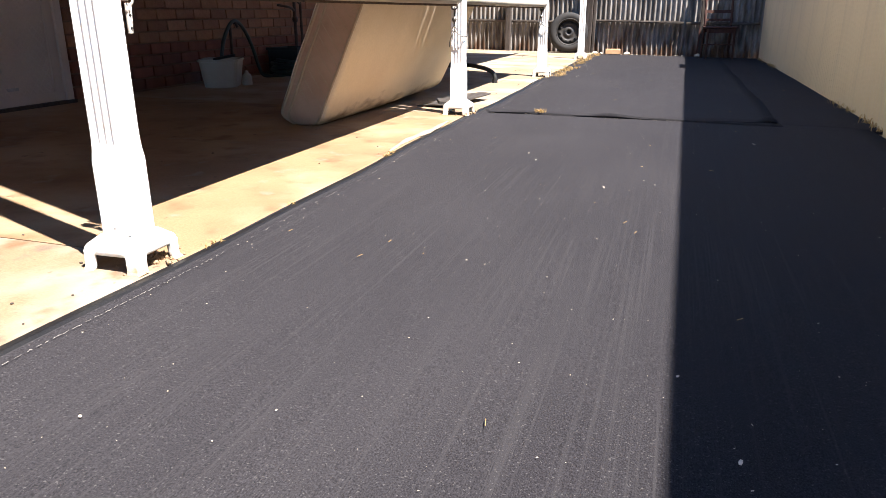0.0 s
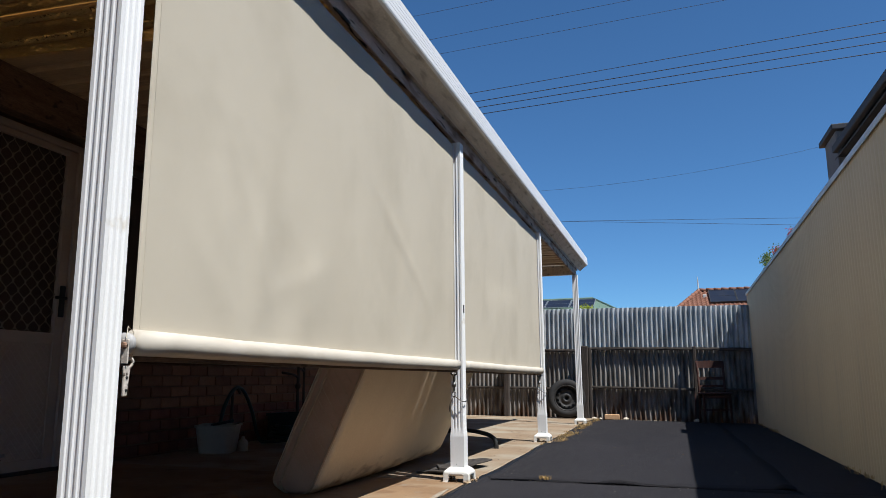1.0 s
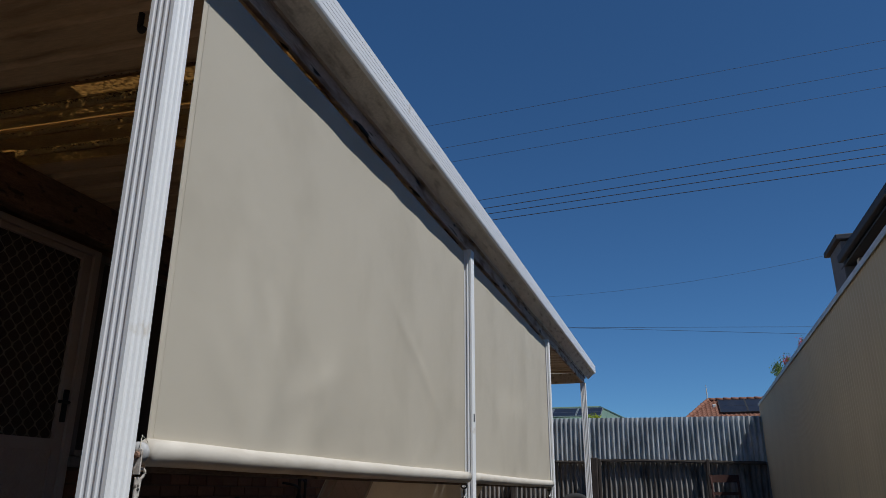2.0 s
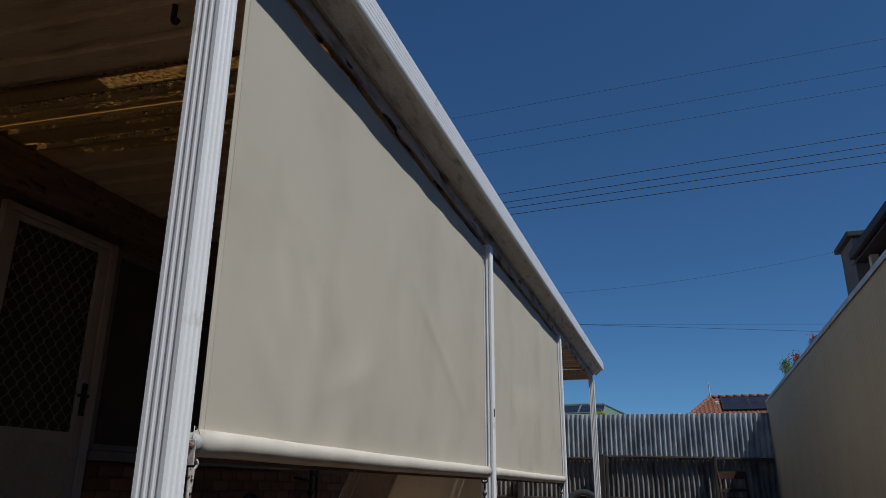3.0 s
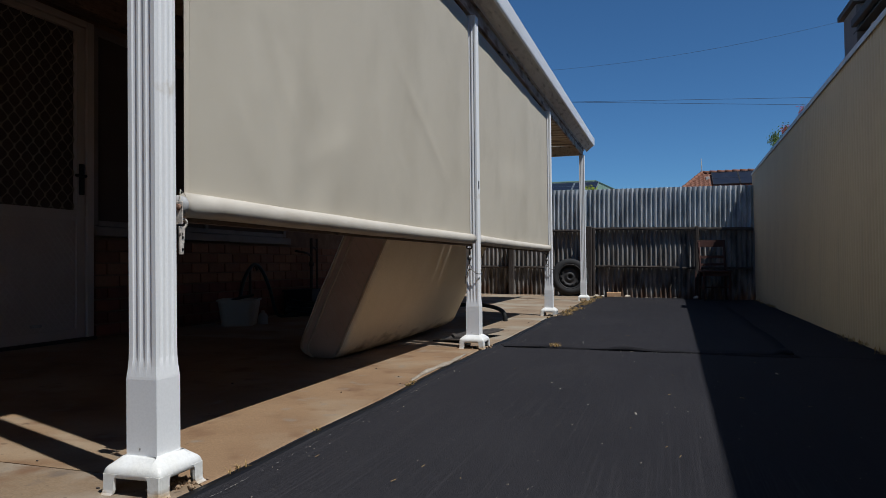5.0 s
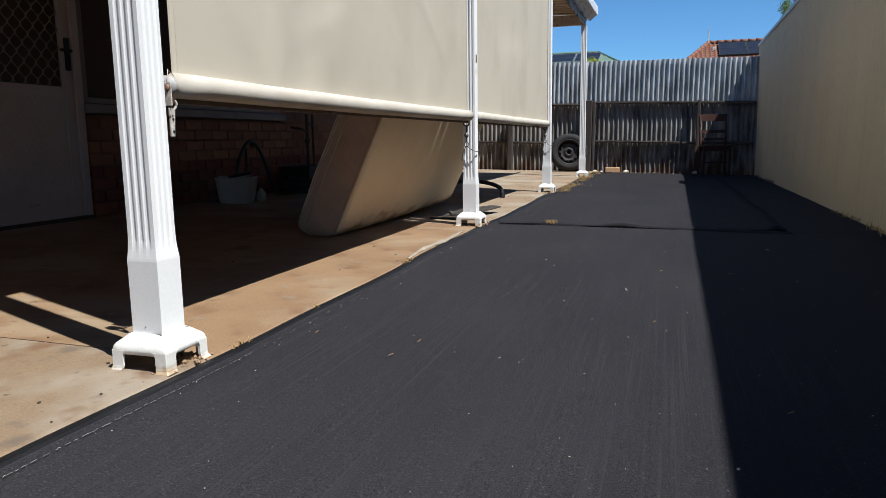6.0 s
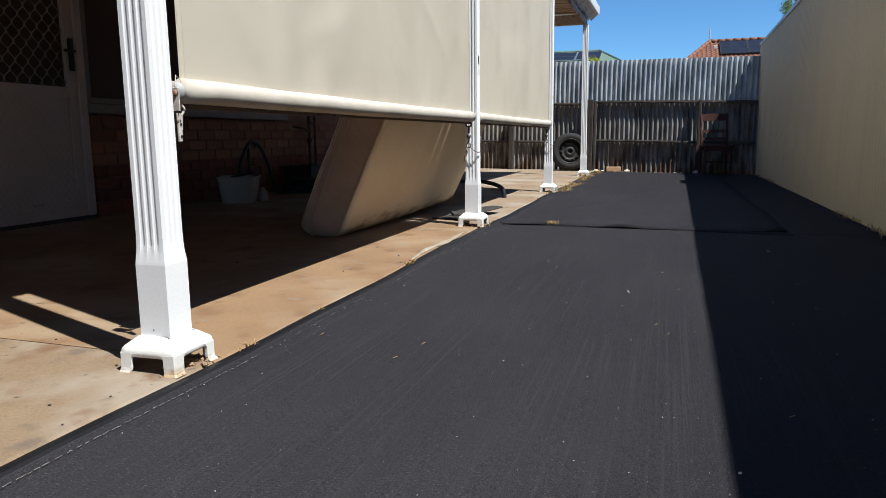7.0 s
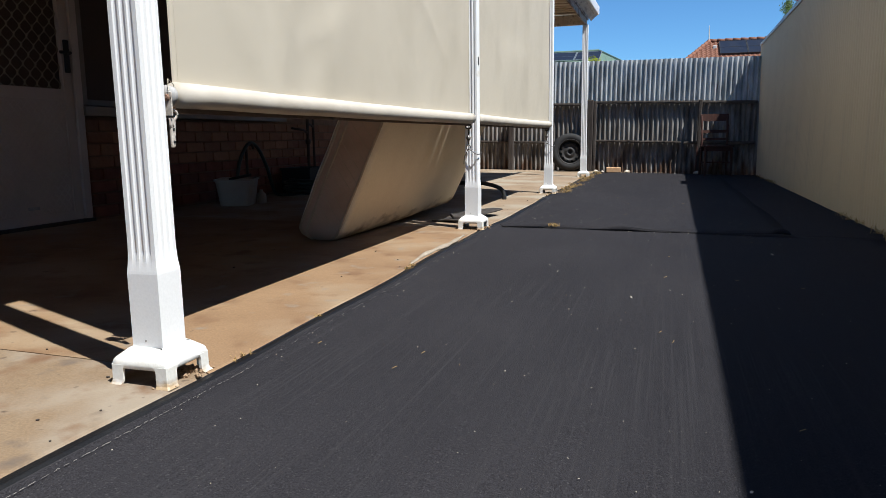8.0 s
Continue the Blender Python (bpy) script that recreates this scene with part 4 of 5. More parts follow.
def end_hardware(parent, y, side, rusty):
    disc = lathe(bmesh.new(), ((0.008, 0.004), (0.010, -0.004), (0.022, -0.005), (0.0255, -0.001), (0.0255, 0.014), (0.0, 0.014)), 20, Matrix.Translation((0.003, y - 0.020 * side, 0.681)) @ Matrix.Rotation(radians(90 * side), 4, "X"))
    cap_part = part("end_cap", disc, CAPGREY, parent, "grey nylon end cap", True)
    bracket = boxes((0.004, 0.024, y - 0.040, y - 0.036, 0.632, 0.690), (-0.020, 0.004, y - 0.040, y - 0.037, 0.640, 0.682), bevel=0.0015)
    br = part("bracket", bracket, GRIMY if rusty else STEEL, parent, "grimy white bracket with a rusty bolt")
    bolt = lathe(bmesh.new(), ((0.0, 0.007), (0.0070, 0.006), (0.0085, 0.0)), 10, Matrix.Translation((0.012, y - 0.040, 0.676)) @ Matrix.Rotation(radians(90), 4, "X"))
    part("bolt", bolt, RUST, br)
    curl = tube(bmesh.new(), bend([(0.002, y - 0.022, 0.642), (0.008, y - 0.010, 0.646), (0.010, y - 0.004, 0.636), (0.006, y - 0.010, 0.624), (0.0, y - 0.018, 0.622)], 4), 0.0035, 8)
    part("catch", curl, GRIMY, parent, smooth=True)
    string = tube(bmesh.new(), [(0.020, y - 0.044, 0.692), (0.004, y - 0.022, 0.722), (0.004, y + 0.004, 0.706)], 0.0009, 5)
    part("cord", string, CLOTH, parent)
    cleat = box(bmesh.new(), 0.010, 0.017, y - 0.040, y - 0.018, 0.556, 0.628, 0.003)
    for v in cleat.verts:
        if v.co.z < 0.590:
            v.co.y = y - 0.031 + (v.co.y - (y - 0.029)) * 0.6
    cl = part("cleat", cleat, GRIMY, parent, "grimy white plastic cleat")
    for z in (0.600, 0.570):
        eye = lathe(bmesh.new(), ((0.0, 0.0025), (0.0030, 0.002), (0.0040, 0.0)), 8, Matrix.Translation((0.017, y - 0.030, z)) @ Matrix.Rotation(radians(90), 4, "Y"))
        part("rivet", eye, BLACK, cl)


end_hardware(first, 0.0, 1, True)


def tie_down(y, x=-0.014):
    """A ring, a swivel and a loop of wire holding the blind down to its post."""
    ob = thing("tie_down", "steel ring, swivel and loose wire tied to the post", "tie-down", Matrix.Translation((x, y, 0)), "blind tie-downs")
    ring = tube(bmesh.new(), [(0.018 * math.cos(a), -0.004 + 0.004 * math.sin(2 * a), 0.634 + 0.011 * math.sin(a)) for a in [k * math.tau / 16 for k in range(16)]], 0.0050, 7, True)
    part("ring", ring, DULLSTEEL, ob, "dull steel ring", True)
    part("shank", tube(bmesh.new(), [(0.0, -0.004, 0.626), (0.0, -0.004, 0.575)], 0.0045, 8), DULLSTEEL, ob, smooth=True)
    swivel = lathe(bmesh.new(), ((0.002, 0.0), (0.0045, 0.008), (0.0045, 0.028), (0.011, 0.032), (0.0140, 0.040), (0.0130, 0.048), (0.006, 0.055), (0.004, 0.060)), 14, Matrix.Translation((0.0, -0.004, 0.522)))
    part("swivel", swivel, DULLSTEEL, ob, smooth=True)
    eye = tube(bmesh.new(), [(0.0125 * math.cos(a), -0.006 + 0.003 * math.cos(a), 0.508 + 0.0155 * math.sin(a)) for a in [k * math.tau / 14 for k in range(14)]], 0.0030, 6, True)
    part("eye", eye, DULLSTEEL, ob, smooth=True)
    cord = tube(bmesh.new(), bend([(0.004, -0.010, 0.498), (0.020, -0.012, 0.488), (0.042, -0.012, 0.472), (0.060, -0.008, 0.465), (0.070, 0.010, 0.466), (0.068, 0.060, 0.474)], 5), 0.0030, 7)
    part("wire", cord, DULLSTEEL, ob, smooth=True)
    tail = tube(bmesh.new(), bend([(0.0, -0.008, 0.498), (-0.012, -0.012, 0.475), (-0.024, -0.014, 0.445), (-0.028, -0.013, 0.405)], 5), 0.0024, 6)
    part("loose_cord", tail, TIMBER, ob, smooth=True)


tie_down(2.955)
tie_down(6.0)

# ---- mattress leaning towards the blind ----
def mattress(length=1.90, tall=0.98, thick=0.262):
    """Rounded slab with sagging lower edge, in its own upright space: x thickness, y length, z height."""
    ob = thing("mattress", "old cream mattress leaning on its long edge behind the blind", "mattress",
               Matrix.Translation((-0.562, 2.170, -0.006)) @ Matrix.Rotation(radians(-2.6), 4, "Z") @ Matrix.Rotation(radians(1.2), 4, "X") @ Matrix.Rotation(radians(26.0), 4, "Y"))
    bm = bmesh.new()
    ny, nz = 44, 34
    def corner(u, r, size):
        return r - math.sqrt(max(0.0, r * r - (r - min(u, size - u, r)) ** 2)) if min(u, size - u) < r else 0.0
    faces = {}
    for front in (1, 0):
        grid = []
        for j in range(nz + 1):
            z = tall * (0.5 - 0.5 * math.cos(math.pi * j / nz))
            row = []
            for i in range(ny + 1):
                y = length * (0.5 - 0.5 * math.cos(math.pi * i / ny))
                inset = min(0.08, corner(z, 0.085, tall) + corner(y, 0.022, length))
                x = 0.0 if front else -thick
                puff = 0.022 * math.sin(math.pi * y / length) ** 0.35 * math.sin(math.pi * z / tall) + 0.006 * noise.noise(Vector((y * 4, z * 4, front * 5)))
                x += (puff - inset) if front else (inset - puff)
                low = -0.015 * math.exp(-((y - 0.7) / 0.6) ** 2) * math.exp(-z / 0.08)
                round_off = 0.09 - math.sqrt(max(0.0, 0.09 ** 2 - (0.09 - z) ** 2)) if z < 0.09 else 0.0
                y += round_off * (1 - 2 * y / length)
                row.append(bm.verts.new((x, y, z + low)))
            grid.append(row)
        faces[front] = grid
        for j in range(nz):
            for i in range(ny):
                bm.faces.new((grid[j][i], grid[j][i + 1], grid[j + 1][i + 1], grid[j + 1][i]))
    f, b = faces[1], faces[0]
    rim_f = [f[0][i] for i in range(ny + 1)] + [f[j][ny] for j in range(1, nz + 1)] + [f[nz][i] for i in range(ny - 1, -1, -1)] + [f[j][0] for j in range(nz - 1, 0, -1)]
    rim_b = [b[0][i] for i in range(ny + 1)] + [b[j][ny] for j in range(1, nz + 1)] + [b[nz][i] for i in range(ny - 1, -1, -1)] + [b[j][0] for j in range(nz - 1, 0, -1)]
    n = len(rim_f)
    edge_f, edge_b = [v.co.copy() for v in rim_f], [v.co.copy() for v in rim_b]
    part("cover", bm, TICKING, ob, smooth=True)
    bm = bmesh.new()
    rim_f, rim_b = [bm.verts.new(p) for p in edge_f], [bm.verts.new(p) for p in edge_b]
    mids = []
    for k in range(n):
        c = (rim_f[k].co + rim_b[k].co) / 2
        out = Vector((0, c.y - length / 2, c.z - tall / 2))
        out = Vector((0, math.copysign(1, out.y) if abs(abs(out.y) - length / 2) < 0.14 else 0, math.copysign(1, out.z) if abs(abs(out.z) - tall / 2) < 0.04 else 0))
        mids.append(bm.verts.new(c + out * 0.012))
    for k in range(n):
        bm.faces.new((rim_f[k], rim_f[(k + 1) % n], mids[(k + 1) % n], mids[k]))
        bm.faces.new((mids[k], mids[(k + 1) % n], rim_b[(k + 1) % n], rim_b[k]))
    lines = [[v.co.copy() for v in rim_f], [v.co.copy() for v in rim_b]]
    part("border", bm, BORDER, ob, "dull pink-brown quilted border", True)
    lines.append([(p * 0.2 + q * 0.8) + Vector((0, math.copysign(0.007, q.y - length / 2) if abs(abs(q.y - length / 2) - length / 2) < 0.14 else 0, math.copysign(0.007, q.z - tall / 2) if abs(abs(q.z - tall / 2) - tall / 2) < 0.04 else 0)) for p, q in zip(*lines)])
    for line in lines:
        part("piping", tube(bmesh.new(), [p + Vector((0.003 if p.x > -0.1 else -0.003, 0, 0)) for p in line], 0.008, 6, True), PIPING, ob, "tan piping round the edge", True)
    # quilting seams on the end border
    for off, slant in [(k, lean) for k in range(30) for lean in (0.17, -0.17)]:
        seam = []
        for k in range(13):
            x = -0.015 - (thick - 0.085) * k / 12
            z = 0.02 + off * 0.062 + slant * (k - 6) / 12
            if 0.12 < z < tall - 0.05:
                seam.append((x, -0.0135 + 0.005 * abs(k - 6) / 6, z))
        if len(seam) > 3:
            part("quilt_seam", tube(bmesh.new(), seam, 0.0016 if slant > 0 else 0.0011, 4), PIPING if slant > 0 else BORDER, ob)
    # the soft foot settles flat on the floor
    for child in ob.children:
        for v in child.data.vertices:
            v.co.z += 0.34 * v.co.x
    return ob


mattress()

# ---- things by the house wall ----
tub = thing("plastic_tub", "white plastic washing tub with a dark stick across it", "tub", Matrix.Translation((-2.32, 3.93, fall(-2.3, 3.9))) @ Matrix.Rotation(radians(24), 4, "Z"))
bm = bmesh.new()
def tub_ring(hx, hy, z, r=0.05):
    pts = []
    for cx, cy, a0 in ((1, 1, 0), (-1, 1, 90), (-1, -1, 180), (1, -1, 270)):
        for s in range(5):
            a = radians(a0 + 90 * s / 4)
            pts.append(bm.verts.new((cx * (hx - r) + r * math.cos(a), cy * (hy - r) + r * math.sin(a), z)))
    return pts
rings = [tub_ring(hx, hy, z) for hx, hy, z in ((0.125, 0.16, 0.0), (0.13, 0.165, 0.01), (0.155, 0.195, 0.205), (0.165, 0.205, 0.207), (0.166, 0.206, 0.222), (0.152, 0.192, 0.222), (0.126, 0.161, 0.02))]
for a, b in zip(rings, rings[1:]):
    for k in range(20):
        bm.faces.new((a[k], a[(k + 1) % 20], b[(k + 1) % 20], b[k]))
bm.faces.new(rings[0][::-1])
bm.faces.new(rings[-1])
part("basin", bm, TUB, tub)
part("stick", tube(bmesh.new(), [(0.15, -0.27, 0.262), (0.02, 0.0, 0.232), (-0.09, 0.19, 0.206)], 0.012, 8), BLACK, tub, "dark stick across the rim")

bottle = lathe(bmesh.new(), ((0.0, 0.0), (0.040, 0.0), (0.043, 0.01), (0.043, 0.06), (0.034, 0.085), (0.016, 0.100), (0.014, 0.118), (0.0, 0.118)), 18, Matrix.Translation((-2.19, 4.09, fall(-2.2, 4.1))))
whole("bottle", bottle, TUB, "small white plastic bottle on the concrete floor", "bottle", "", True)

standpipe = thing("garden_tap", "garden standpipe with a dark hose draped over it", "tap", Matrix.Translation((-2.50, 4.38, fall(-2.5, 4.4) + 0.0)))
part("riser", tube(bmesh.new(), [(0, 0, 0), (0, 0, 0.47)], 0.013, 8), PIPE, standpipe)
part("spout", tube(bmesh.new(), bend([(0, 0, 0.47), (0.02, 0, 0.50), (0.06, 0.0, 0.495), (0.075, 0, 0.46)], 4), 0.012, 8), PIPE, standpipe, smooth=True)
part("hose", tube(bmesh.new(), bend([(0.06, -0.30, 0.012), (0.05, -0.26, 0.16), (0.045, -0.18, 0.36), (0.045, -0.06, 0.49), (0.045, 0.04, 0.51), (0.045, 0.15, 0.44), (0.05, 0.26, 0.28), (0.06, 0.33, 0.10), (0.08, 0.40, 0.014), (0.2, 0.55, 0.012)], 7), 0.016, 8), HOSE, standpipe, "dark green garden hose", True)

coil = bmesh.new()
r = random.Random(5)
pts = []
for k in range(150):
    a = k / 150 * math.tau * 7
    rad = 0.20 + 0.025 * math.sin(a * 0.37 + 1) + 0.02 * math.sin(a * 0.9)
    pts.append((-2.27 + rad * math.cos(a), 5.12 + rad * 1.1 * math.sin(a), fall(-2.27, 5.12) + 0.016 + 0.022 * (k // 22) + 0.006 * math.sin(a * 1.7)))
tube(coil, pts, 0.0135, 7)
whole("hose_coil", coil, HOSE, "coil of dark green hose on the concrete floor", "hose", "", True)

crate = thing("plastic_crate", "black plastic crate standing by the brick wall", "crate", Matrix.Translation((-2.42, 5.32, fall(-2.42, 5.32))))
part("crate_body", boxes((-0.16, 0.16, -0.19, 0.19, 0, 0.015), (-0.16, -0.145, -0.19, 0.19, 0.015, 0.26), (0.145, 0.16, -0.19, 0.19, 0.015, 0.26), (-0.145, 0.145, -0.19, -0.175, 0.015, 0.26), (-0.145, 0.145, 0.175, 0.19, 0.015, 0.26), bevel=0.004), BLACK, crate)
part("crate_rim", boxes((0.161, 0.172, -0.2, 0.2, 0.235, 0.262), (-0.172, 0.172, -0.203, -0.192, 0.235, 0.262), bevel=0.003), BLACK, crate)

pipes = thing("gas_pipes", "dark upright gas pipes with a bend against the brick wall", "pipes", Matrix.Translation((-2.52, 5.62, fall(-2.52, 5.62))))
part("pipe", tube(bmesh.new(), [(0, 0, 0), (0, 0, 0.8)], 0.017, 8), PIPE, pipes)
part("pipe", tube(bmesh.new(), [(0, 0.13, 0), (0, 0.13, 0.62), (0, 0.13, 0.8)], 0.014, 8), PIPE, pipes)
part("pipe_bend", tube(bmesh.new(), bend([(0.0, 0.0, 0.60), (0.0, -0.06, 0.63), (0.0, -0.16, 0.645), (-0.06, -0.24, 0.66)], 5), 0.012, 8), PIPE, pipes, smooth=True)
part("pipe_bend", tube(bmesh.new(), bend([(0.0, 0.0, 0.68), (0.0, 0.06, 0.70), (0.0, 0.13, 0.67)], 5), 0.012, 8), PIPE, pipes, smooth=True)
part("valve", lathe(bmesh.new(), ((0.0, -0.03), (0.026, -0.025), (0.03, 0.0), (0.026, 0.025), (0.0, 0.03)), 12, Matrix.Translation((0, 0, 0.52))), PIPE, pipes, smooth=True)

# ---- low tubular frame on the slab ----
frame_thing = thing("tubular_frame", "low black bent-tube frame standing on the concrete", "metal frame", Matrix.Translation((0, 0, -0.011)) @ Matrix.Rotation(math.atan(0.016), 4, "Y"))
part("bent_tube", tube(bmesh.new(), bend([(-1.15, 5.20, 0.100), (-0.62, 5.17, 0.147), (-0.42, 5.155, 0.135), (-0.31, 5.148, 0.100), (-0.275, 5.145, 0.05), (-0.272, 5.143, 0.0)], 7), 0.019, 10), TUBE, frame_thing, smooth=True)
part("bent_tube", tube(bmesh.new(), bend([(-1.15, 5.20, 0.100), (-1.15, 5.75, 0.100), (-1.14, 5.95, 0.125), (-1.13, 6.0, 0.06), (-1.13, 6.0, 0.0)], 7), 0.019, 10), TUBE, frame_thing, smooth=True)
part("upright", tube(bmesh.new(), [(-0.62, 5.165, 0.0), (-0.62, 5.17, 0.15)], 0.02, 10), TUBE, frame_thing, smooth=True)
part("tube_end", lathe(bmesh.new(), ((0.0, 0.0), (0.024, 0.0), (0.024, 0.035), (0.0, 0.035)), 12, Matrix.Translation((-0.272, 5.143, 0.0))), BLACK, frame_thing)

board = bmesh.new()
box(board, -0.11, 0.13, -0.30, 0.34, 0.0, 0.010, 0.003, Matrix.Translation((-0.19, 3.52, 0.030)) @ Euler((radians(2.5), radians(-4), radians(-14))).to_matrix().to_4x4())
bmesh.ops.subdivide_edges(board, edges=board.edges[:], cuts=4, use_grid_fill=True)
for v in board.verts:
    v.co.z = fall(v.co.x, v.co.y) + max(0.0, v.co.z + 0.012 * noise.noise(Vector((v.co.x * 7, v.co.y * 6, 1))) - 0.012)
    v.co.x += 0.012 * noise.noise(Vector((v.co.x * 9, v.co.y * 9, 4)))
whole("board", board, BOARD, "warped grey weathered board lying behind the post", "board")
scrap = box(bmesh.new(), -0.035, 0.03, -0.05, 0.05, 0.0, 0.022, 0.006, Matrix.Translation((-0.20, 3.30, 0.022)) @ Euler((0.1, 0.15, 0.5)).to_matrix().to_4x4())
whole("timber_offcut", scrap, BOARD, "small grey timber offcut on the board", "offcut")


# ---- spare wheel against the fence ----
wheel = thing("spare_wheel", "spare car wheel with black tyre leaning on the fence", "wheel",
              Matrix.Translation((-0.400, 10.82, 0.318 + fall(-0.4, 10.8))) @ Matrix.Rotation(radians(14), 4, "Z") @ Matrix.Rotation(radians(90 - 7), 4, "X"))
tyre_profile = [(0.198, 0.085), (0.215, 0.098), (0.245, 0.104), (0.272, 0.100), (0.292, 0.086), (0.304, 0.074), (0.3085, 0.05), (0.303, 0.048), (0.303, 0.040), (0.3095, 0.038), (0.310, 0.004), (0.304, 0.003), (0.304, -0.003), (0.310, -0.004), (0.3095, -0.038), (0.303, -0.04), (0.303, -0.048), (0.3085, -0.05), (0.304, -0.074), (0.292, -0.086), (0.272, -0.1), (0.245, -0.104), (0.215, -0.098), (0.198, -0.085)]
tyre = part("tyre", lathe(bmesh.new(), tyre_profile, 56), RUBBER, wheel, smooth=True)
rim_profile = [(0.205, 0.088), (0.209, 0.096), (0.203, 0.098), (0.196, 0.092), (0.188, 0.074), (0.183, 0.050), (0.181, 0.01), (0.183, -0.06), (0.2, -0.09)]
rim = part("rim", lathe(bmesh.new(), rim_profile, 48), RIMMETAL, wheel, smooth=True)
disc = bmesh.new()
n = 96
circle = lambda rad, z: [disc.verts.new((rad * math.cos(k * math.tau / n), rad * math.sin(k * math.tau / n), z)) for k in range(n)]
rings = [circle(rad, z) for rad, z in ((0.182, 0.022), (0.172, 0.034), (0.150, 0.042), (0.132, 0.043), (0.115, 0.032), (0.09, 0.030), (0.072, 0.046), (0.055, 0.050), (0.034, 0.048), (0.032, 0.030))]
for j, (a, b) in enumerate(zip(rings, rings[1:])):
    for k in range(n):
        if j in (1, 2) and k % 8 in (1, 2, 3, 4):
            continue
        disc.faces.new((a[k], a[(k + 1) % n], b[(k + 1) % n], b[k]))
rim_disc = part("wheel_disc", disc, RIMMETAL, rim, "dark steel disc with a ring of holes", True)
# black disc added to paint the dark inside the wheel, seen through its holes
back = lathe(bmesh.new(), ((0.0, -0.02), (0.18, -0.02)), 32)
part("hub_shade_disc", back, BLACK, wheel)
# raised black caps put the dark of the lug holes into colour
for k in range(5):
    a = k * math.tau / 5 + 0.3
    part("lug_hole", lathe(bmesh.new(), ((0.0, 0.044), (0.008, 0.044), (0.011, 0.039), (0.013, 0.030)), 10, Matrix.Translation((0.052 * math.cos(a), 0.052 * math.sin(a), 0.008))), BLACK, rim)


# ---- wooden chair in the shaded corner ----
chair = thing("dining_chair", "red-brown wooden dining chair standing at the fence", "chair", Matrix.Translation((1.88, 10.56, fall(1.88, 10.6) - 0.012)) @ Matrix.Rotation(radians(187), 4, "Z"))
for x in (-0.19, 0.19):
    part("leg", tube(bmesh.new(), [(x, 0.19, 0.0), (x * 0.98, 0.185, 0.44)], [0.014, 0.02], 8), CHAIRWOOD, chair)
    part("back_leg", tube(bmesh.new(), bend([(x * 1.05, -0.21, 0.0), (x, -0.175, 0.42), (x, -0.185, 0.62), (x * 1.02, -0.25, 0.94)], 5), 0.019, 8), CHAIRWOOD, chair, smooth=True)
part("seat", box(bmesh.new(), -0.22, 0.22, -0.19, 0.22, 0.435, 0.465, 0.012), CHAIRWOOD, chair)
for z, h, y in ((0.90, 0.065, -0.235), (0.68, 0.028, -0.195), (0.56, 0.022, -0.18)):
    rail = bmesh.new()
    rows = []
    for i in range(13):
        u = -1 + 2 * i / 12
        bow = -0.03 * (1 - u * u)
        hh = h + (0.015 * (1 - u * u) if h > 0.05 else 0)
        rows.append([rail.verts.new((u * 0.195, y + bow + dy, z + dz)) for dy, dz in ((-0.009, -h), (0.009, -h), (0.009, hh * 0.6), (-0.009, hh * 0.6))])
    for a, b in zip(rows, rows[1:]):
        for k in range(4):
            rail.faces.new((a[k], a[(k + 1) % 4], b[(k + 1) % 4], b[k]))
    rail.faces.new(rows[0])
    rail.faces.new(rows[-1][::-1])
    part("back_rail", rail, CHAIRWOOD, chair)
for x in (-0.19, 0.19):
    part("stretcher", tube(bmesh.new(), [(x, -0.19, 0.20), (x, 0.185, 0.20)], 0.010, 8), CHAIRWOOD, chair)
part("stretcher", tube(bmesh.new(), [(-0.19, 0.0, 0.20), (0.19, 0.0, 0.20)], 0.010, 8), CHAIRWOOD, chair)
for y in (-0.19, 0.175):
    part("apron", boxes((-0.19, 0.19, y, y + 0.02, 0.375, 0.435), bevel=0.002), CHAIRWOOD, chair)

slat = box(bmesh.new(), -0.012, 0.012, -0.008, 0.008, 0, 1.05, 0.003, Matrix.Translation((1.60, 10.98, fall(1.6, 11) - 0.01)) @ Euler((radians(-5), radians(2.5), 0)).to_matrix().to_4x4())
whole("timber_stake", slat, CHAIRWOOD, "slim red-brown stake leaning on the fence", "stake")

loose_brick = box(bmesh.new(), -0.118, 0.118, -0.055, 0.055, 0, 0.078, 0.006, Matrix.Translation((0.31, 10.98, fall(0.31, 11) - 0.008)) @ Matrix.Rotation(radians(6), 4, "Z"))
whole("loose_brick", loose_brick, BLOCK, "pale orange brick lying at the foot of the fence", "brick")
for x, y, s, t in ((0.02, 10.98, 0.045, 0.4), (0.53, 11.0, 0.05, 1.2), (0.13, 10.93, 0.03, 2.0), (1.62, 10.9, 0.06, 0.8)):
    bm = bmesh.new()
    bmesh.ops.create_icosphere(bm, subdivisions=2, radius=s)
    for v in bm.verts:
        v.co *= 1 + 0.35 * noise.noise(v.co * 30 + Vector((x, y, 0)) * 9)
        v.co.z = max(v.co.z * 0.55, -0.012)
    whole("stone", bm, PALE, "pale rubble stone at the foot of the fence", "stone", "", False, Matrix.Translation((x, y, fall(x, y))) @ Matrix.Rotation(t, 4, "Z"), "rubble stones")


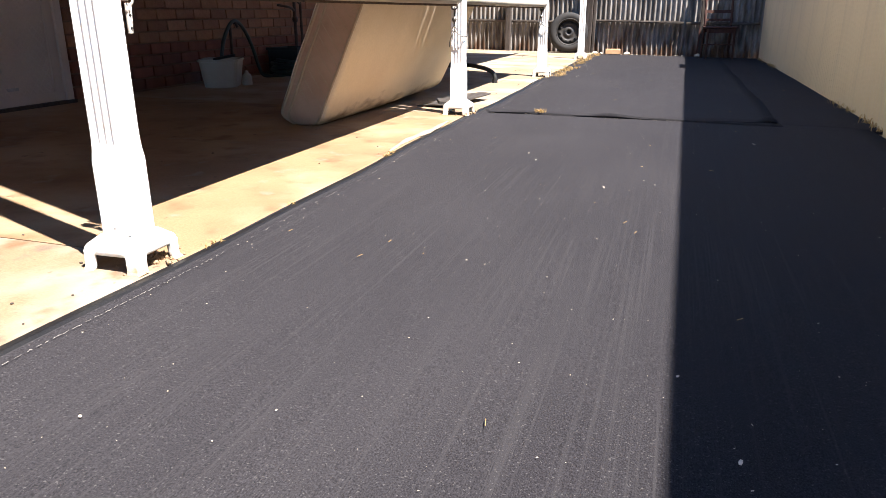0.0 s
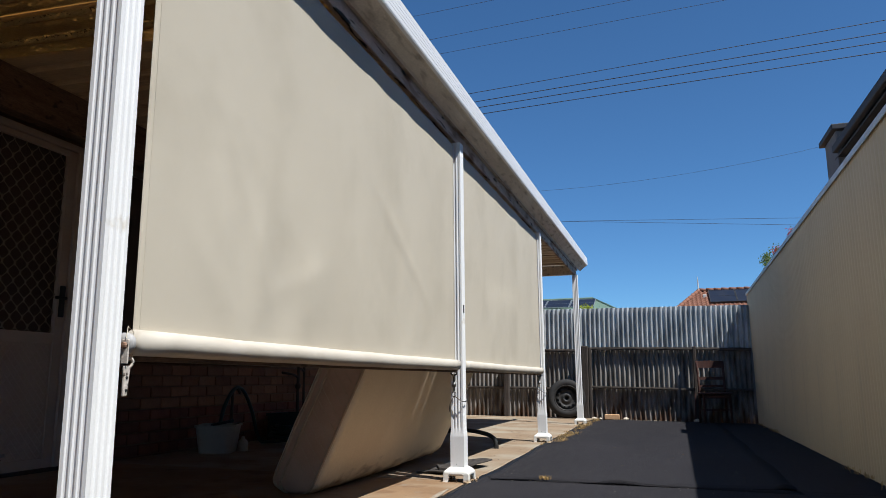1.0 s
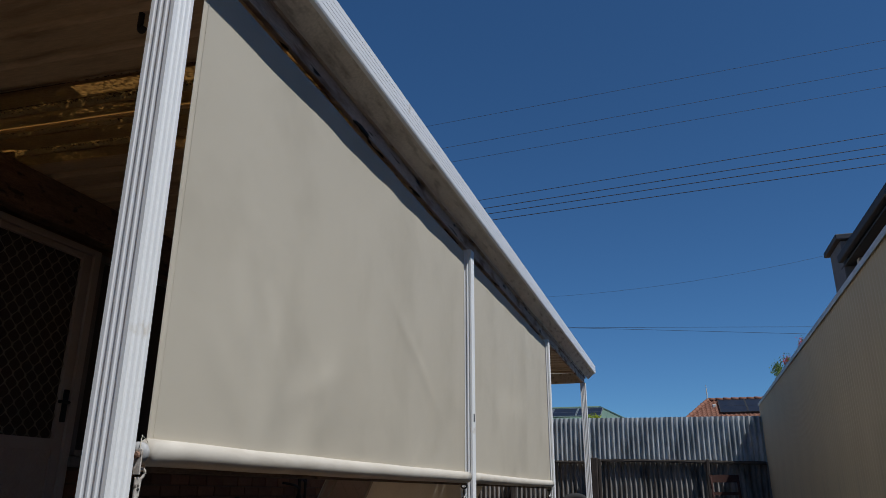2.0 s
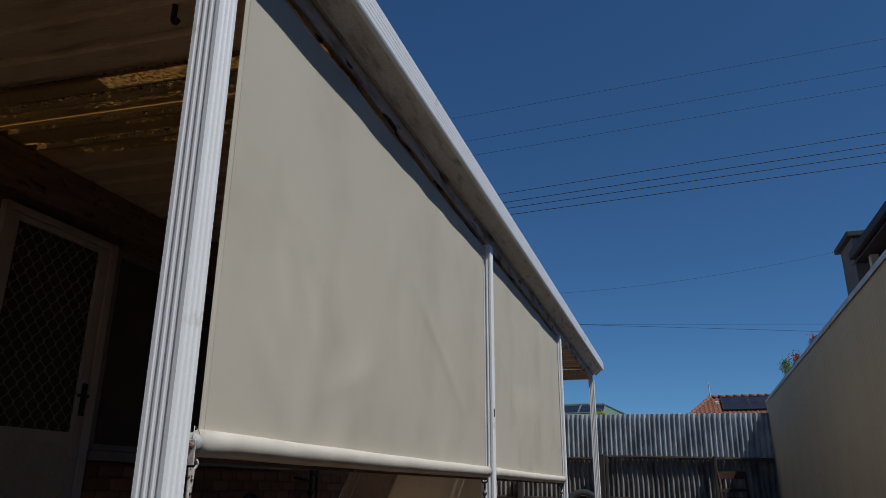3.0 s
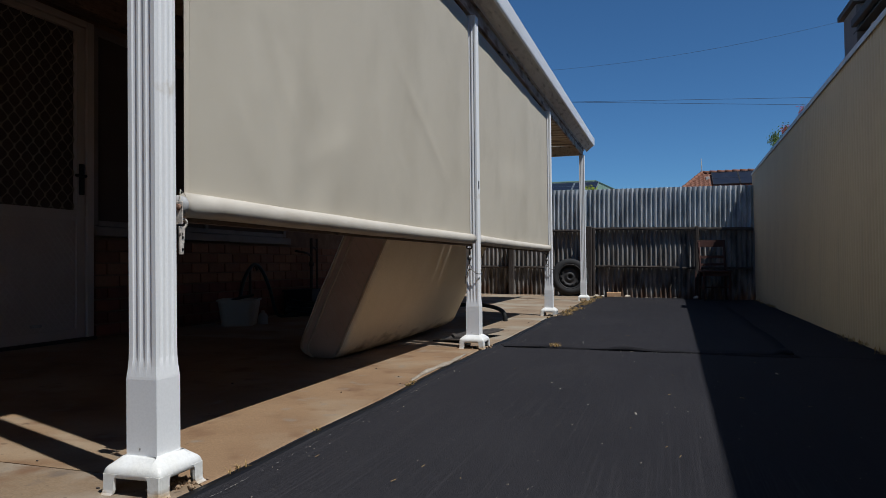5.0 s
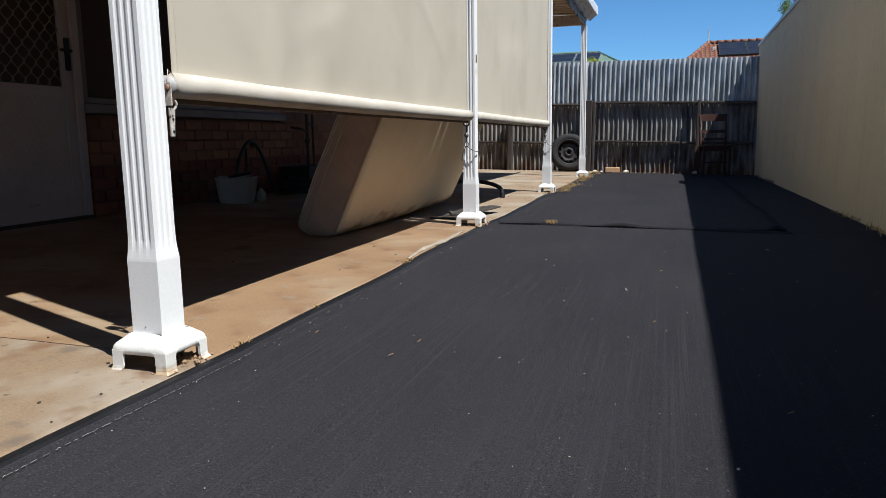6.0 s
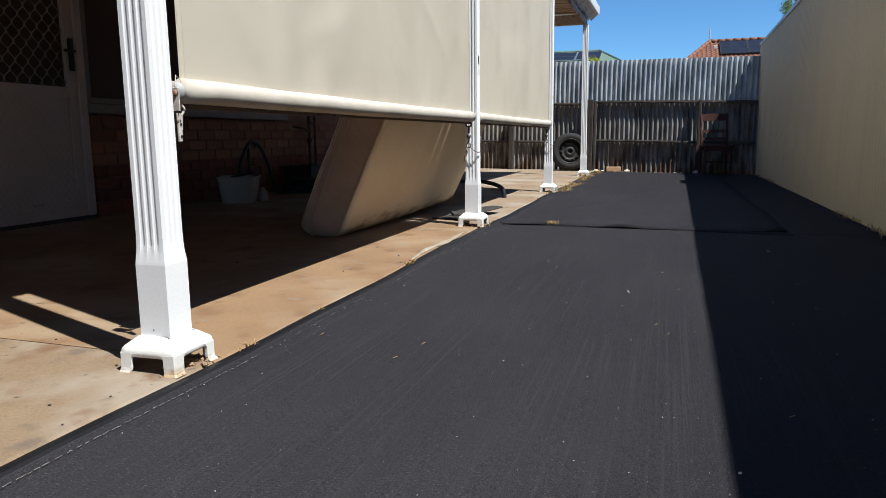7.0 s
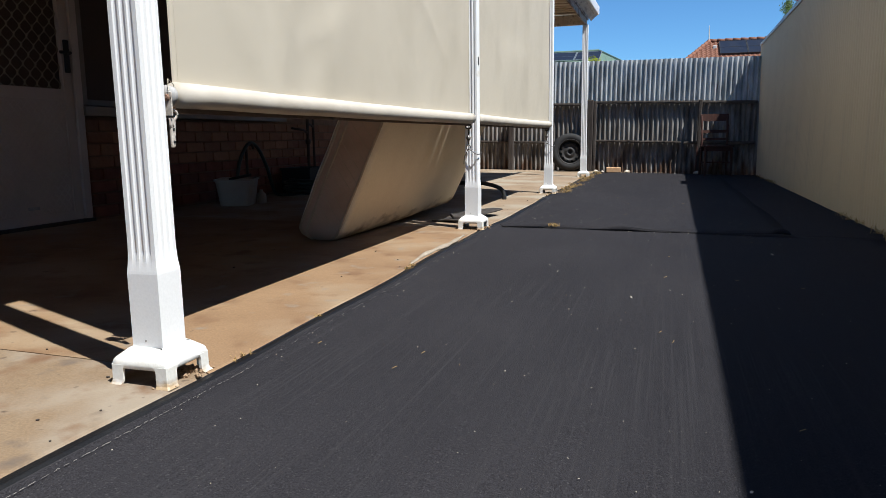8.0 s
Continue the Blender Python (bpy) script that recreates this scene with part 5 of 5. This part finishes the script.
# ---- weeds, grass, grit ----
def tuft(bm, x, y, z, count, tall, spread, r):
    for k in range(count):
        a, d = r.uniform(0, math.tau), r.uniform(0, spread)
        bx, by = x + d * math.cos(a), y + d * math.sin(a)
        g = fall(bx, by) + z
        lean, h, w = r.uniform(0.2, 1.3), tall * r.uniform(0.35, 1), r.uniform(0.0012, 0.003)
        b = r.uniform(0, math.tau)
        dx, dy = math.cos(b), math.sin(b)
        p = [Vector((bx, by, g)), Vector((bx + dx * h * lean * 0.35, by + dy * h * lean * 0.35, g + h * 0.6)), Vector((bx + dx * h * lean, by + dy * h * lean, g + h * (1.0 - 0.35 * lean)))]
        side = Vector((-dy, dx, 0)) * w
        v = [bm.verts.new(p[0] - side), bm.verts.new(p[0] + side), bm.verts.new(p[1] + side * 0.7), bm.verts.new(p[1] - side * 0.7), bm.verts.new(p[2])]
        bm.faces.new((v[0], v[1], v[2], v[3]))
        bm.faces.new((v[3], v[2], v[4]))


r = random.Random(11)
grass = bmesh.new()
for k in range(85):
    y = r.uniform(6.2, 10.9)
    if noise.noise(Vector((0, y * 1.1, 0))) < -0.25:
        continue
    tuft(grass, slab_edge(y) + 0.02 + r.uniform(-0.05, 0.09), y, -0.012, 20, 0.042, 0.055, r)
for y, n in ((0.17, 10), (0.21, 8), (5.75, 40), (5.9, 30)):
    tuft(grass, slab_edge(y) - 0.015, y, -0.008, n, 0.026, 0.025, r)
whole("dry_grass", grass, STRAW, "dry yellow grass along the edge of the concrete", "grass", "stuff")
by_wall = bmesh.new()
for k in range(20):
    y = r.choice((r.uniform(8.6, 10.9), r.uniform(5.6, 6.6), r.uniform(3.2, 5.0)))
    tuft(by_wall, wall_x(y) - 0.02 + r.uniform(-0.03, 0.01), y, -0.012, 16, 0.05, 0.04, r)
whole("dry_grass", by_wall, STRAW, "dry tufts of grass at the foot of the cream wall", "grass", "stuff")
for y, n, tall, mat in ((0.66, 40, 0.022, WEED), (1.55, 90, 0.03, WEED), (5.2, 40, 0.03, WEED), (1.62, 50, 0.035, STRAW)):
    bm = bmesh.new()
    tuft(bm, slab_edge(y) - 0.012, y, -0.006, n, tall * 0.6, 0.022, r)
    whole("weed", bm, mat, "small dry weed growing at the slab edge", "weed", "stuff")
clump = bmesh.new()
tuft(clump, 0.465, 3.33, -0.008, 120, 0.032, 0.04, r)
tuft(clump, -0.30, 0.33, 0.0, 90, 0.03, 0.035, r)
whole("straw_clump", clump, STRAW, "clump of dry straw caught on the matting seam", "straw", "stuff")

grit = bmesh.new()
def fleck(x, y, z, s, flat=0.4):
    turn = Matrix.Translation((x, y, z + fall(x, y))) @ Euler((r.uniform(-0.4, 0.4), r.uniform(-0.4, 0.4), r.uniform(0, 6.3))).to_matrix().to_4x4() @ Matrix.Diagonal((s * r.uniform(0.7, 2.0), s * r.uniform(0.5, 0.9), s * flat, 1))
    bmesh.ops.create_icosphere(grit, subdivisions=1, radius=1, matrix=turn)
for k in range(800):
    y = -1.2 + 11.5 * r.random() ** 1.5
    x = r.uniform(0.18, 2.35)
    fleck(x, y, (-0.016 if y < 3.3 else -0.004), r.choice((0.0007, 0.0009, 0.0012, 0.0018)))
for x, y, s in ((0.40, -0.62, 0.004), (1.06, 1.31, 0.005), (0.79, 0.33, 0.003), (1.33, -0.17, 0.004), (1.70, 2.55, 0.007), (1.42, -0.42, 0.005), (0.86, 1.05, 0.004), (0.66, 1.9, 0.004), (0.72, 1.75, 0.004)):
    fleck(x, y, -0.014, s)
for k in range(90):
    y = r.uniform(-0.9, 4.2)
    fleck(slab_edge(y) + abs(r.gauss(0.02, 0.05)), y, -0.013, r.uniform(0.0007, 0.0022))
for k in range(130):
    y = 3.45 + 5.5 * r.random() ** 1.3
    fleck(slab_edge(y) + 0.04 + abs(r.gauss(0, 0.22)), y, -0.010, r.uniform(0.0010, 0.0030))
for k in range(90):
    fleck(r.uniform(0.30, 1.40), 10.93 + r.gauss(0, 0.012), -0.006, r.uniform(0.002, 0.007))
for k in range(34):
    x = r.uniform(0.15, 1.85)
    fleck(x, fold_y(x) - 0.03 - abs(r.gauss(0, 0.02)), -0.015, r.uniform(0.001, 0.0032))
whole("grit", grit, PALE, "pale grit and chips scattered on the black matting", "grit", "stuff")
husks = bmesh.new()
for k in range(46):
    x, y = r.uniform(0.2, 2.3), -0.9 + 9 * r.random() ** 1.4
    l = r.uniform(0.004, 0.012)
    turn = Matrix.Translation((x, y, fall(x, y) + (-0.014 if y < 3.3 else -0.002))) @ Euler((0, 0, r.uniform(0, 6.3))).to_matrix().to_4x4()
    box(husks, -l, l, -0.0005, 0.0005, 0, 0.0010, turn=turn)
whole("straw_bits", husks, STRAW, "thin bits of straw scattered on the matting", "straw", "stuff")
crumb = bmesh.new()
for k in range(70):
    x, y = r.uniform(-0.9, 0.05), r.uniform(-0.9, 9.5)
    bmesh.ops.create_icosphere(crumb, subdivisions=1, radius=r.uniform(0.002, 0.006), matrix=Matrix.Translation((x, y, fall(x, y) + 0.002)) @ Matrix.Diagonal((1, r.uniform(0.6, 1.4), 0.5, 1)))
whole("soil_crumbs", crumb, TIMBER, "dark crumbs of soil on the concrete", "soil", "stuff")


# ---- neighbours, roofs and plants beyond ----
next_door = thing("neighbour_house", "neighbour's house with dark gutter behind the cream wall", "house", Matrix.Translation((3.2, -0.37, -0.165)))
part("house_wall", boxes((0.45, 0.65, -8, 8.2, -0.1, 3.24)), RENDERED, next_door)
part("soffit", boxes((0.02, 0.46, -8, 8.0, 3.225, 3.245)), CHARCOAL, next_door)
gut = box(bmesh.new(), -0.04, 0.018, -8, 7.84, 3.262, 3.350, 0.012)
part("gutter", gut, CHARCOAL, next_door, "charcoal gutter")
part("parapet", box(bmesh.new(), 0.022, 0.9, 7.86, 8.45, 2.2, 3.535, 0.01), RENDERED, next_door, "grey rendered parapet block")
part("parapet_cap", box(bmesh.new(), -0.03, 0.98, 7.79, 8.53, 3.537, 3.60, 0.008), CHARCOAL, next_door)
part("post", box(bmesh.new(), 0.10, 0.18, 7.52, 7.62, 0, 3.224, 0.004), PALEWALL, next_door)
roof_part = bmesh.new()
vs = [roof_part.verts.new(p) for p in ((0.05, -8, 3.36), (0.05, 7.85, 3.36), (3.5, 7.85, 3.9), (3.5, -8, 3.9), (0.05, -8, 3.32), (0.05, 7.85, 3.32), (3.5, 7.85, 3.86), (3.5, -8, 3.86))]
for f in ((0, 1, 2, 3), (7, 6, 5, 4), (0, 4, 5, 1), (1, 5, 6, 2), (2, 6, 7, 3), (3, 7, 4, 0)):
    roof_part.faces.new([vs[k] for k in f])
part("roof", roof_part, CHARCOAL, next_door)


def solar_panel(place, rim_paint=None):
    ob = thing("solar_panel", "dark solar panel with a thin aluminium frame on a roof", "solar panel", place, "roof solar panels")
    part("panel_glass", boxes((0.02, 0.97, 0.02, 1.60, 0.0, 0.03)), SOLAR, ob)
    part("panel_frame", boxes((0.0, 0.02, 0.0, 1.62, 0.0, 0.04), (0.97, 0.99, 0.0, 1.62, 0.0, 0.04), (0.02, 0.97, 0.0, 0.02, 0.0, 0.04), (0.02, 0.97, 1.60, 1.62, 0.0, 0.04), (0.02, 0.97, 0.80, 0.81, 0.01, 0.034)), rim_paint or SOLARRIM, ob)
    return ob


tiled = thing("tiled_house", "house with a terracotta tiled hip roof beyond the fence", "house", Matrix.Translation((2.60, 30.0, 0.15)))
SLOPE = 0.48
part("house_wall", boxes((-2.3, 12, -4.9, 5, -0.5, 1.6)), PALEWALL, tiled)
tiles = bmesh.new()
tile_w, tile_d = 0.165, 0.20
for row in range(26):
    y0 = -5.3 + tile_d * row
    z0 = 4.02 + SLOPE * y0
    left = -5.2 - y0 - 5.3 + 0.0
    x_hip = y0 * 0.5
    x = math.floor((x_hip) / tile_w) * tile_w
    while x < 12:
        if x + tile_w * 0.5 > x_hip:
            dz = 0.02
            pts = []
            for i in range(7):
                u = i / 6
                bow = 0.035 * math.sin(math.pi * min(1, u / 0.55)) if u < 0.55 else -0.012 * math.sin(math.pi * (u - 0.55) / 0.45)
                pts.append((x + tile_w * u, bow))
            lowv = [tiles.verts.new((px, y0, z0 + b + 0.035)) for px, b in pts]
            highv = [tiles.verts.new((px, y0 + tile_d, z0 + SLOPE * tile_d + b + 0.005)) for px, b in pts]
            under = [tiles.verts.new((px, y0 + 0.002, z0 + b * 0.6 - 0.002)) for px, b in pts]
            for i in range(6):
                tiles.faces.new((lowv[i], lowv[i + 1], highv[i + 1], highv[i]))
                tiles.faces.new((under[i], under[i + 1], lowv[i + 1], lowv[i]))
        x += tile_w
tagged(part("roof_tiles", tiles, TERRACOTTA, tiled, "rows of curved terracotta tiles", True), kind="stuff")
side_roof = bmesh.new()
vs = [side_roof.verts.new(p) for p in ((-2.6, -5.2, 1.5), (0, 0, 4.0), (-2.6, 5.2, 1.5), (12, 0, 4.0), (12, 5.2, 1.5))]
side_roof.faces.new((vs[0], vs[1], vs[2]))
side_roof.faces.new((vs[1], vs[3], vs[4], vs[2]))
part("rear_roof", side_roof, TERRACOTTA, tiled)
cap_tile = mesh_of("ridge_tile", tube(bmesh.new(), [(0, 0, 0), (0.30, 0, -0.010)], [0.088, 0.072], 8), TERRACOTTA, True)
for k in range(36):
    piece("ridge_tile", cap_tile, tiled, Matrix.Translation((0.29 * k, 0, 4.05)))
fall = Vector((-0.5, -1.0, -SLOPE)).normalized()
for k in range(16):
    piece("ridge_tile", cap_tile, tiled, Matrix.Translation(Vector((0, 0, 4.05)) + fall * 0.29 * k) @ fall.to_track_quat("X", "Z").to_matrix().to_4x4())
part("vent_cowl", box(bmesh.new(), 0.10, 0.24, -0.75, -0.62, 3.66, 3.80, 0.02), CAP, tiled, "small white roof vent")
mast = thing("antenna_mast", "slim pale antenna mast on the tiled roof", "antenna", Matrix.Translation((2.60, 30.0, 4.20)))
part("mast", tube(bmesh.new(), [(-0.02, -0.1, -0.05), (-0.03, -0.1, 0.45)], 0.022, 8), CAP, mast)
part("tip", tube(bmesh.new(), [(-0.03, -0.1, 0.45), (-0.04, -0.1, 0.58)], 0.013, 6), CAP, mast)
tilt = math.atan(SLOPE)
for k in range(9):
    solar_panel(Matrix.Translation((2.93 + 1.0 * k, 28.5, 3.525)) @ Matrix.Rotation(tilt, 4, "X") @ Matrix.Diagonal((1, 0.86, 1, 1)), BLACK)

green = thing("green_roof_house", "low house with a pale green steel roof beyond the fence", "house", Matrix.Translation((-1.715, 30.0, 0.30)))
part("house_wall", boxes((-12, 1.6, -2.6, 3, -0.5, 2.6)), PALEWALL, green)
groof = bmesh.new()
vs = [groof.verts.new(p) for p in ((-14, 0, 3.74), (0, 0, 3.74), (-14, -3.4, 2.5), (2.0, -3.4, 2.5), (2.0, 3.4, 2.5), (-14, 3.4, 2.5))]
groof.faces.new((vs[0], vs[1], vs[3], vs[2]))
groof.faces.new((vs[1], vs[4], vs[3]))
groof.faces.new((vs[0], vs[5], vs[4], vs[1]))
part("roof", groof, GREENROOF, green)
ribs = bmesh.new()
for k in range(66):
    x = -14 + 0.24 * k
    y0 = 0.0 if x < 0 else -3.4 * x / 2.0
    if y0 > -3.35:
        tube(ribs, [(x, y0, 3.745 + 0.3647 * y0), (x, -3.4, 2.506)], 0.014, 4)
part("roof_ribs", ribs, GREENROOF, green)
part("ridge_cap", tube(bmesh.new(), [(-14, 0, 3.75), (0, 0, 3.75), (2.0, -3.4, 2.51)], 0.05, 6), GREENROOF, green)
for k in range(8):
    solar_panel(Matrix.Translation((-3.565 - 1.02 * (k - 1), 28.55, 3.535)) @ Matrix.Rotation(math.atan(0.3647), 4, "X") @ Matrix.Diagonal((1, 0.75, 1, 1)))


def leafy(bm, x, y, z, rx, ry, rz, count, size, r):
    for k in range(count):
        p = Vector((r.gauss(0, 0.45), r.gauss(0, 0.45), r.gauss(0, 0.45)))
        c = Vector((x + p.x * rx, y + p.y * ry, z + p.z * rz))
        turn = Matrix.Translation(c) @ Euler((r.uniform(-1.2, 1.2), r.uniform(-1.2, 1.2), r.uniform(0, 6.3))).to_matrix().to_4x4()
        l, w = size * r.uniform(0.6, 1.2), size * r.uniform(0.25, 0.4)
        v = [bm.verts.new(turn @ Vector(q)) for q in ((-l, 0, 0), (-l * 0.3, -w, 0.004), (l * 0.4, -w * 0.8, 0.002), (l, 0, -0.006), (l * 0.4, w * 0.8, 0.002), (-l * 0.3, w, 0.004))]
        bm.faces.new(v)
    return bm


r = random.Random(31)
bush = thing("bush", "yellow-green bush showing above the iron fence", "bush", Matrix.Translation((-0.02, 13.2, -0.1)))
part("stems", tube(bmesh.new(), bend([(0, 0, -0.05), (0.03, 0.05, 1.0), (-0.05, 0.0, 1.97)], 4), [0.03] * 8 + [0.012], 6), TWIG, bush)
part("crown", leafy(leafy(bmesh.new(), -0.2, 0, 1.55, 0.45, 0.4, 0.40, 1200, 0.035, r), -0.28, 0, 2.06, 0.16, 0.2, 0.10, 420, 0.03, r), LIME, bush)
shrub = thing("flowering_shrub", "flowering shrub showing over the cream wall", "shrub", Matrix.Translation((2.72, 7.93, -0.13)))
stems = bmesh.new()
for dy, top in ((2.02, 2.42), (1.9, 2.3), (0.96, 2.34), (0.85, 2.25), (-0.35, 2.32), (-0.45, 2.2)):
    tube(stems, bend([(0.15, dy * 0.4, -0.1), (0.12, dy * 0.8, 1.2), (-0.02, dy, top)], 4), [0.018 - 0.0017 * i for i in range(9)], 5)
part("stems", stems, TWIG, shrub)
crown = bmesh.new()
for dy, z, s, n in ((2.02, 2.42, 0.13, 340), (1.85, 2.28, 0.14, 200), (0.96, 2.32, 0.13, 260), (0.80, 2.22, 0.15, 200), (-0.35, 2.30, 0.12, 240), (-0.5, 2.2, 0.14, 160)):
    leafy(crown, -0.02, dy, z, s * 0.6, s * 1.1, s * 0.9, n, 0.020, r)
part("crown", crown, LEAF, shrub)
blooms = bmesh.new()
for dy, z in ((0.98, 2.38), (0.90, 2.35), (-0.33, 2.36), (-0.40, 2.32)):
    leafy(blooms, -0.03, dy, z, 0.06, 0.09, 0.06, 60, 0.017, r)
part("blossom", blooms, PETAL, shrub, "small red blossoms")

# ---- overhead cables ----
for xa, za, xb, zb, rad in ((-4.69, 11.665, 7.44, 12.185, 0.0052), (-4.25, 10.814, 7.30, 11.353, 0.0055), (-3.91, 10.306, 7.21, 10.804, 0.0055),
                            (-3.21, 8.919, 6.99, 9.443, 0.009), (-3.01, 8.643, 6.93, 9.110, 0.011), (-2.90, 8.452, 6.89, 8.875, 0.011), (-2.79, 8.244, 6.85, 8.610, 0.011)):
    bm = tube(bmesh.new(), [(x, 18.0, za + (zb - za) * (x - xa) / (xb - xa)) for x in range(-40, 46, 2)], rad, 5)
    whole("power_cable", bm, CABLE, "thin black overhead power cable", "cable", "", True, None, "overhead cables")
for pts, rad in (([(x, 5.764 - 0.002 * (x + 1.45) + 0.0125 * (x + 1.45) ** 2) for x in range(-18, 18, 2)], 0.0032), (((-16, 5.72), (-1.04, 4.851), (4.785, 4.511), (14, 3.97)), 0.0045), (((-16, 6.15), (-0.89, 4.827), (4.70, 4.332), (14, 3.51)), 0.0045)):
    whole("phone_line", tube(bmesh.new(), bend([(x, 18.0, z) for x, z in pts], 3), rad, 5), CABLE, "thin dark telephone line", "cable", "", True, None, "overhead cables")

# ---- bricks of the house wall ----
small = mesh_of("brick", box(bmesh.new(), -0.012, 0.010, -0.114, 0.114, -0.0375, 0.0375, 0.004, segments=1), BRICK)
half = mesh_of("brick", box(bmesh.new(), -0.012, 0.010, -0.054, 0.054, -0.0375, 0.0375, 0.004, segments=1), BRICK)
dark = mesh_of("brick", box(bmesh.new(), -0.012, 0.016, -0.114, 0.114, -0.0375, 0.0375, 0.004, segments=1), PLINTH)
r = random.Random(2)
for c in range(8):
    z = 0.046 + 0.0855 * c
    y = 2.70 + (0.114 if c % 2 == 0 else 0.0)
    if c % 2:
        piece("brick", half if c > 3 else dark, house, Matrix.Translation((HX, 2.705 - 0.0 + 0.03, z)) @ Matrix.Diagonal((1, 1 if c > 3 else 0.45, 1, 1)))
        y = 2.705 + 0.03 + 0.054 + 0.010 + 0.114
    else:
        y = 2.705 + 0.114 - 0.02
    while y < 7.3:
        piece("brick", dark if c < 4 else small, house, Matrix.Translation((HX + r.uniform(-0.0015, 0.0015), y, z)) @ Matrix.Rotation(radians(r.uniform(-0.4, 0.4)), 4, "X"))
        y += 0.238
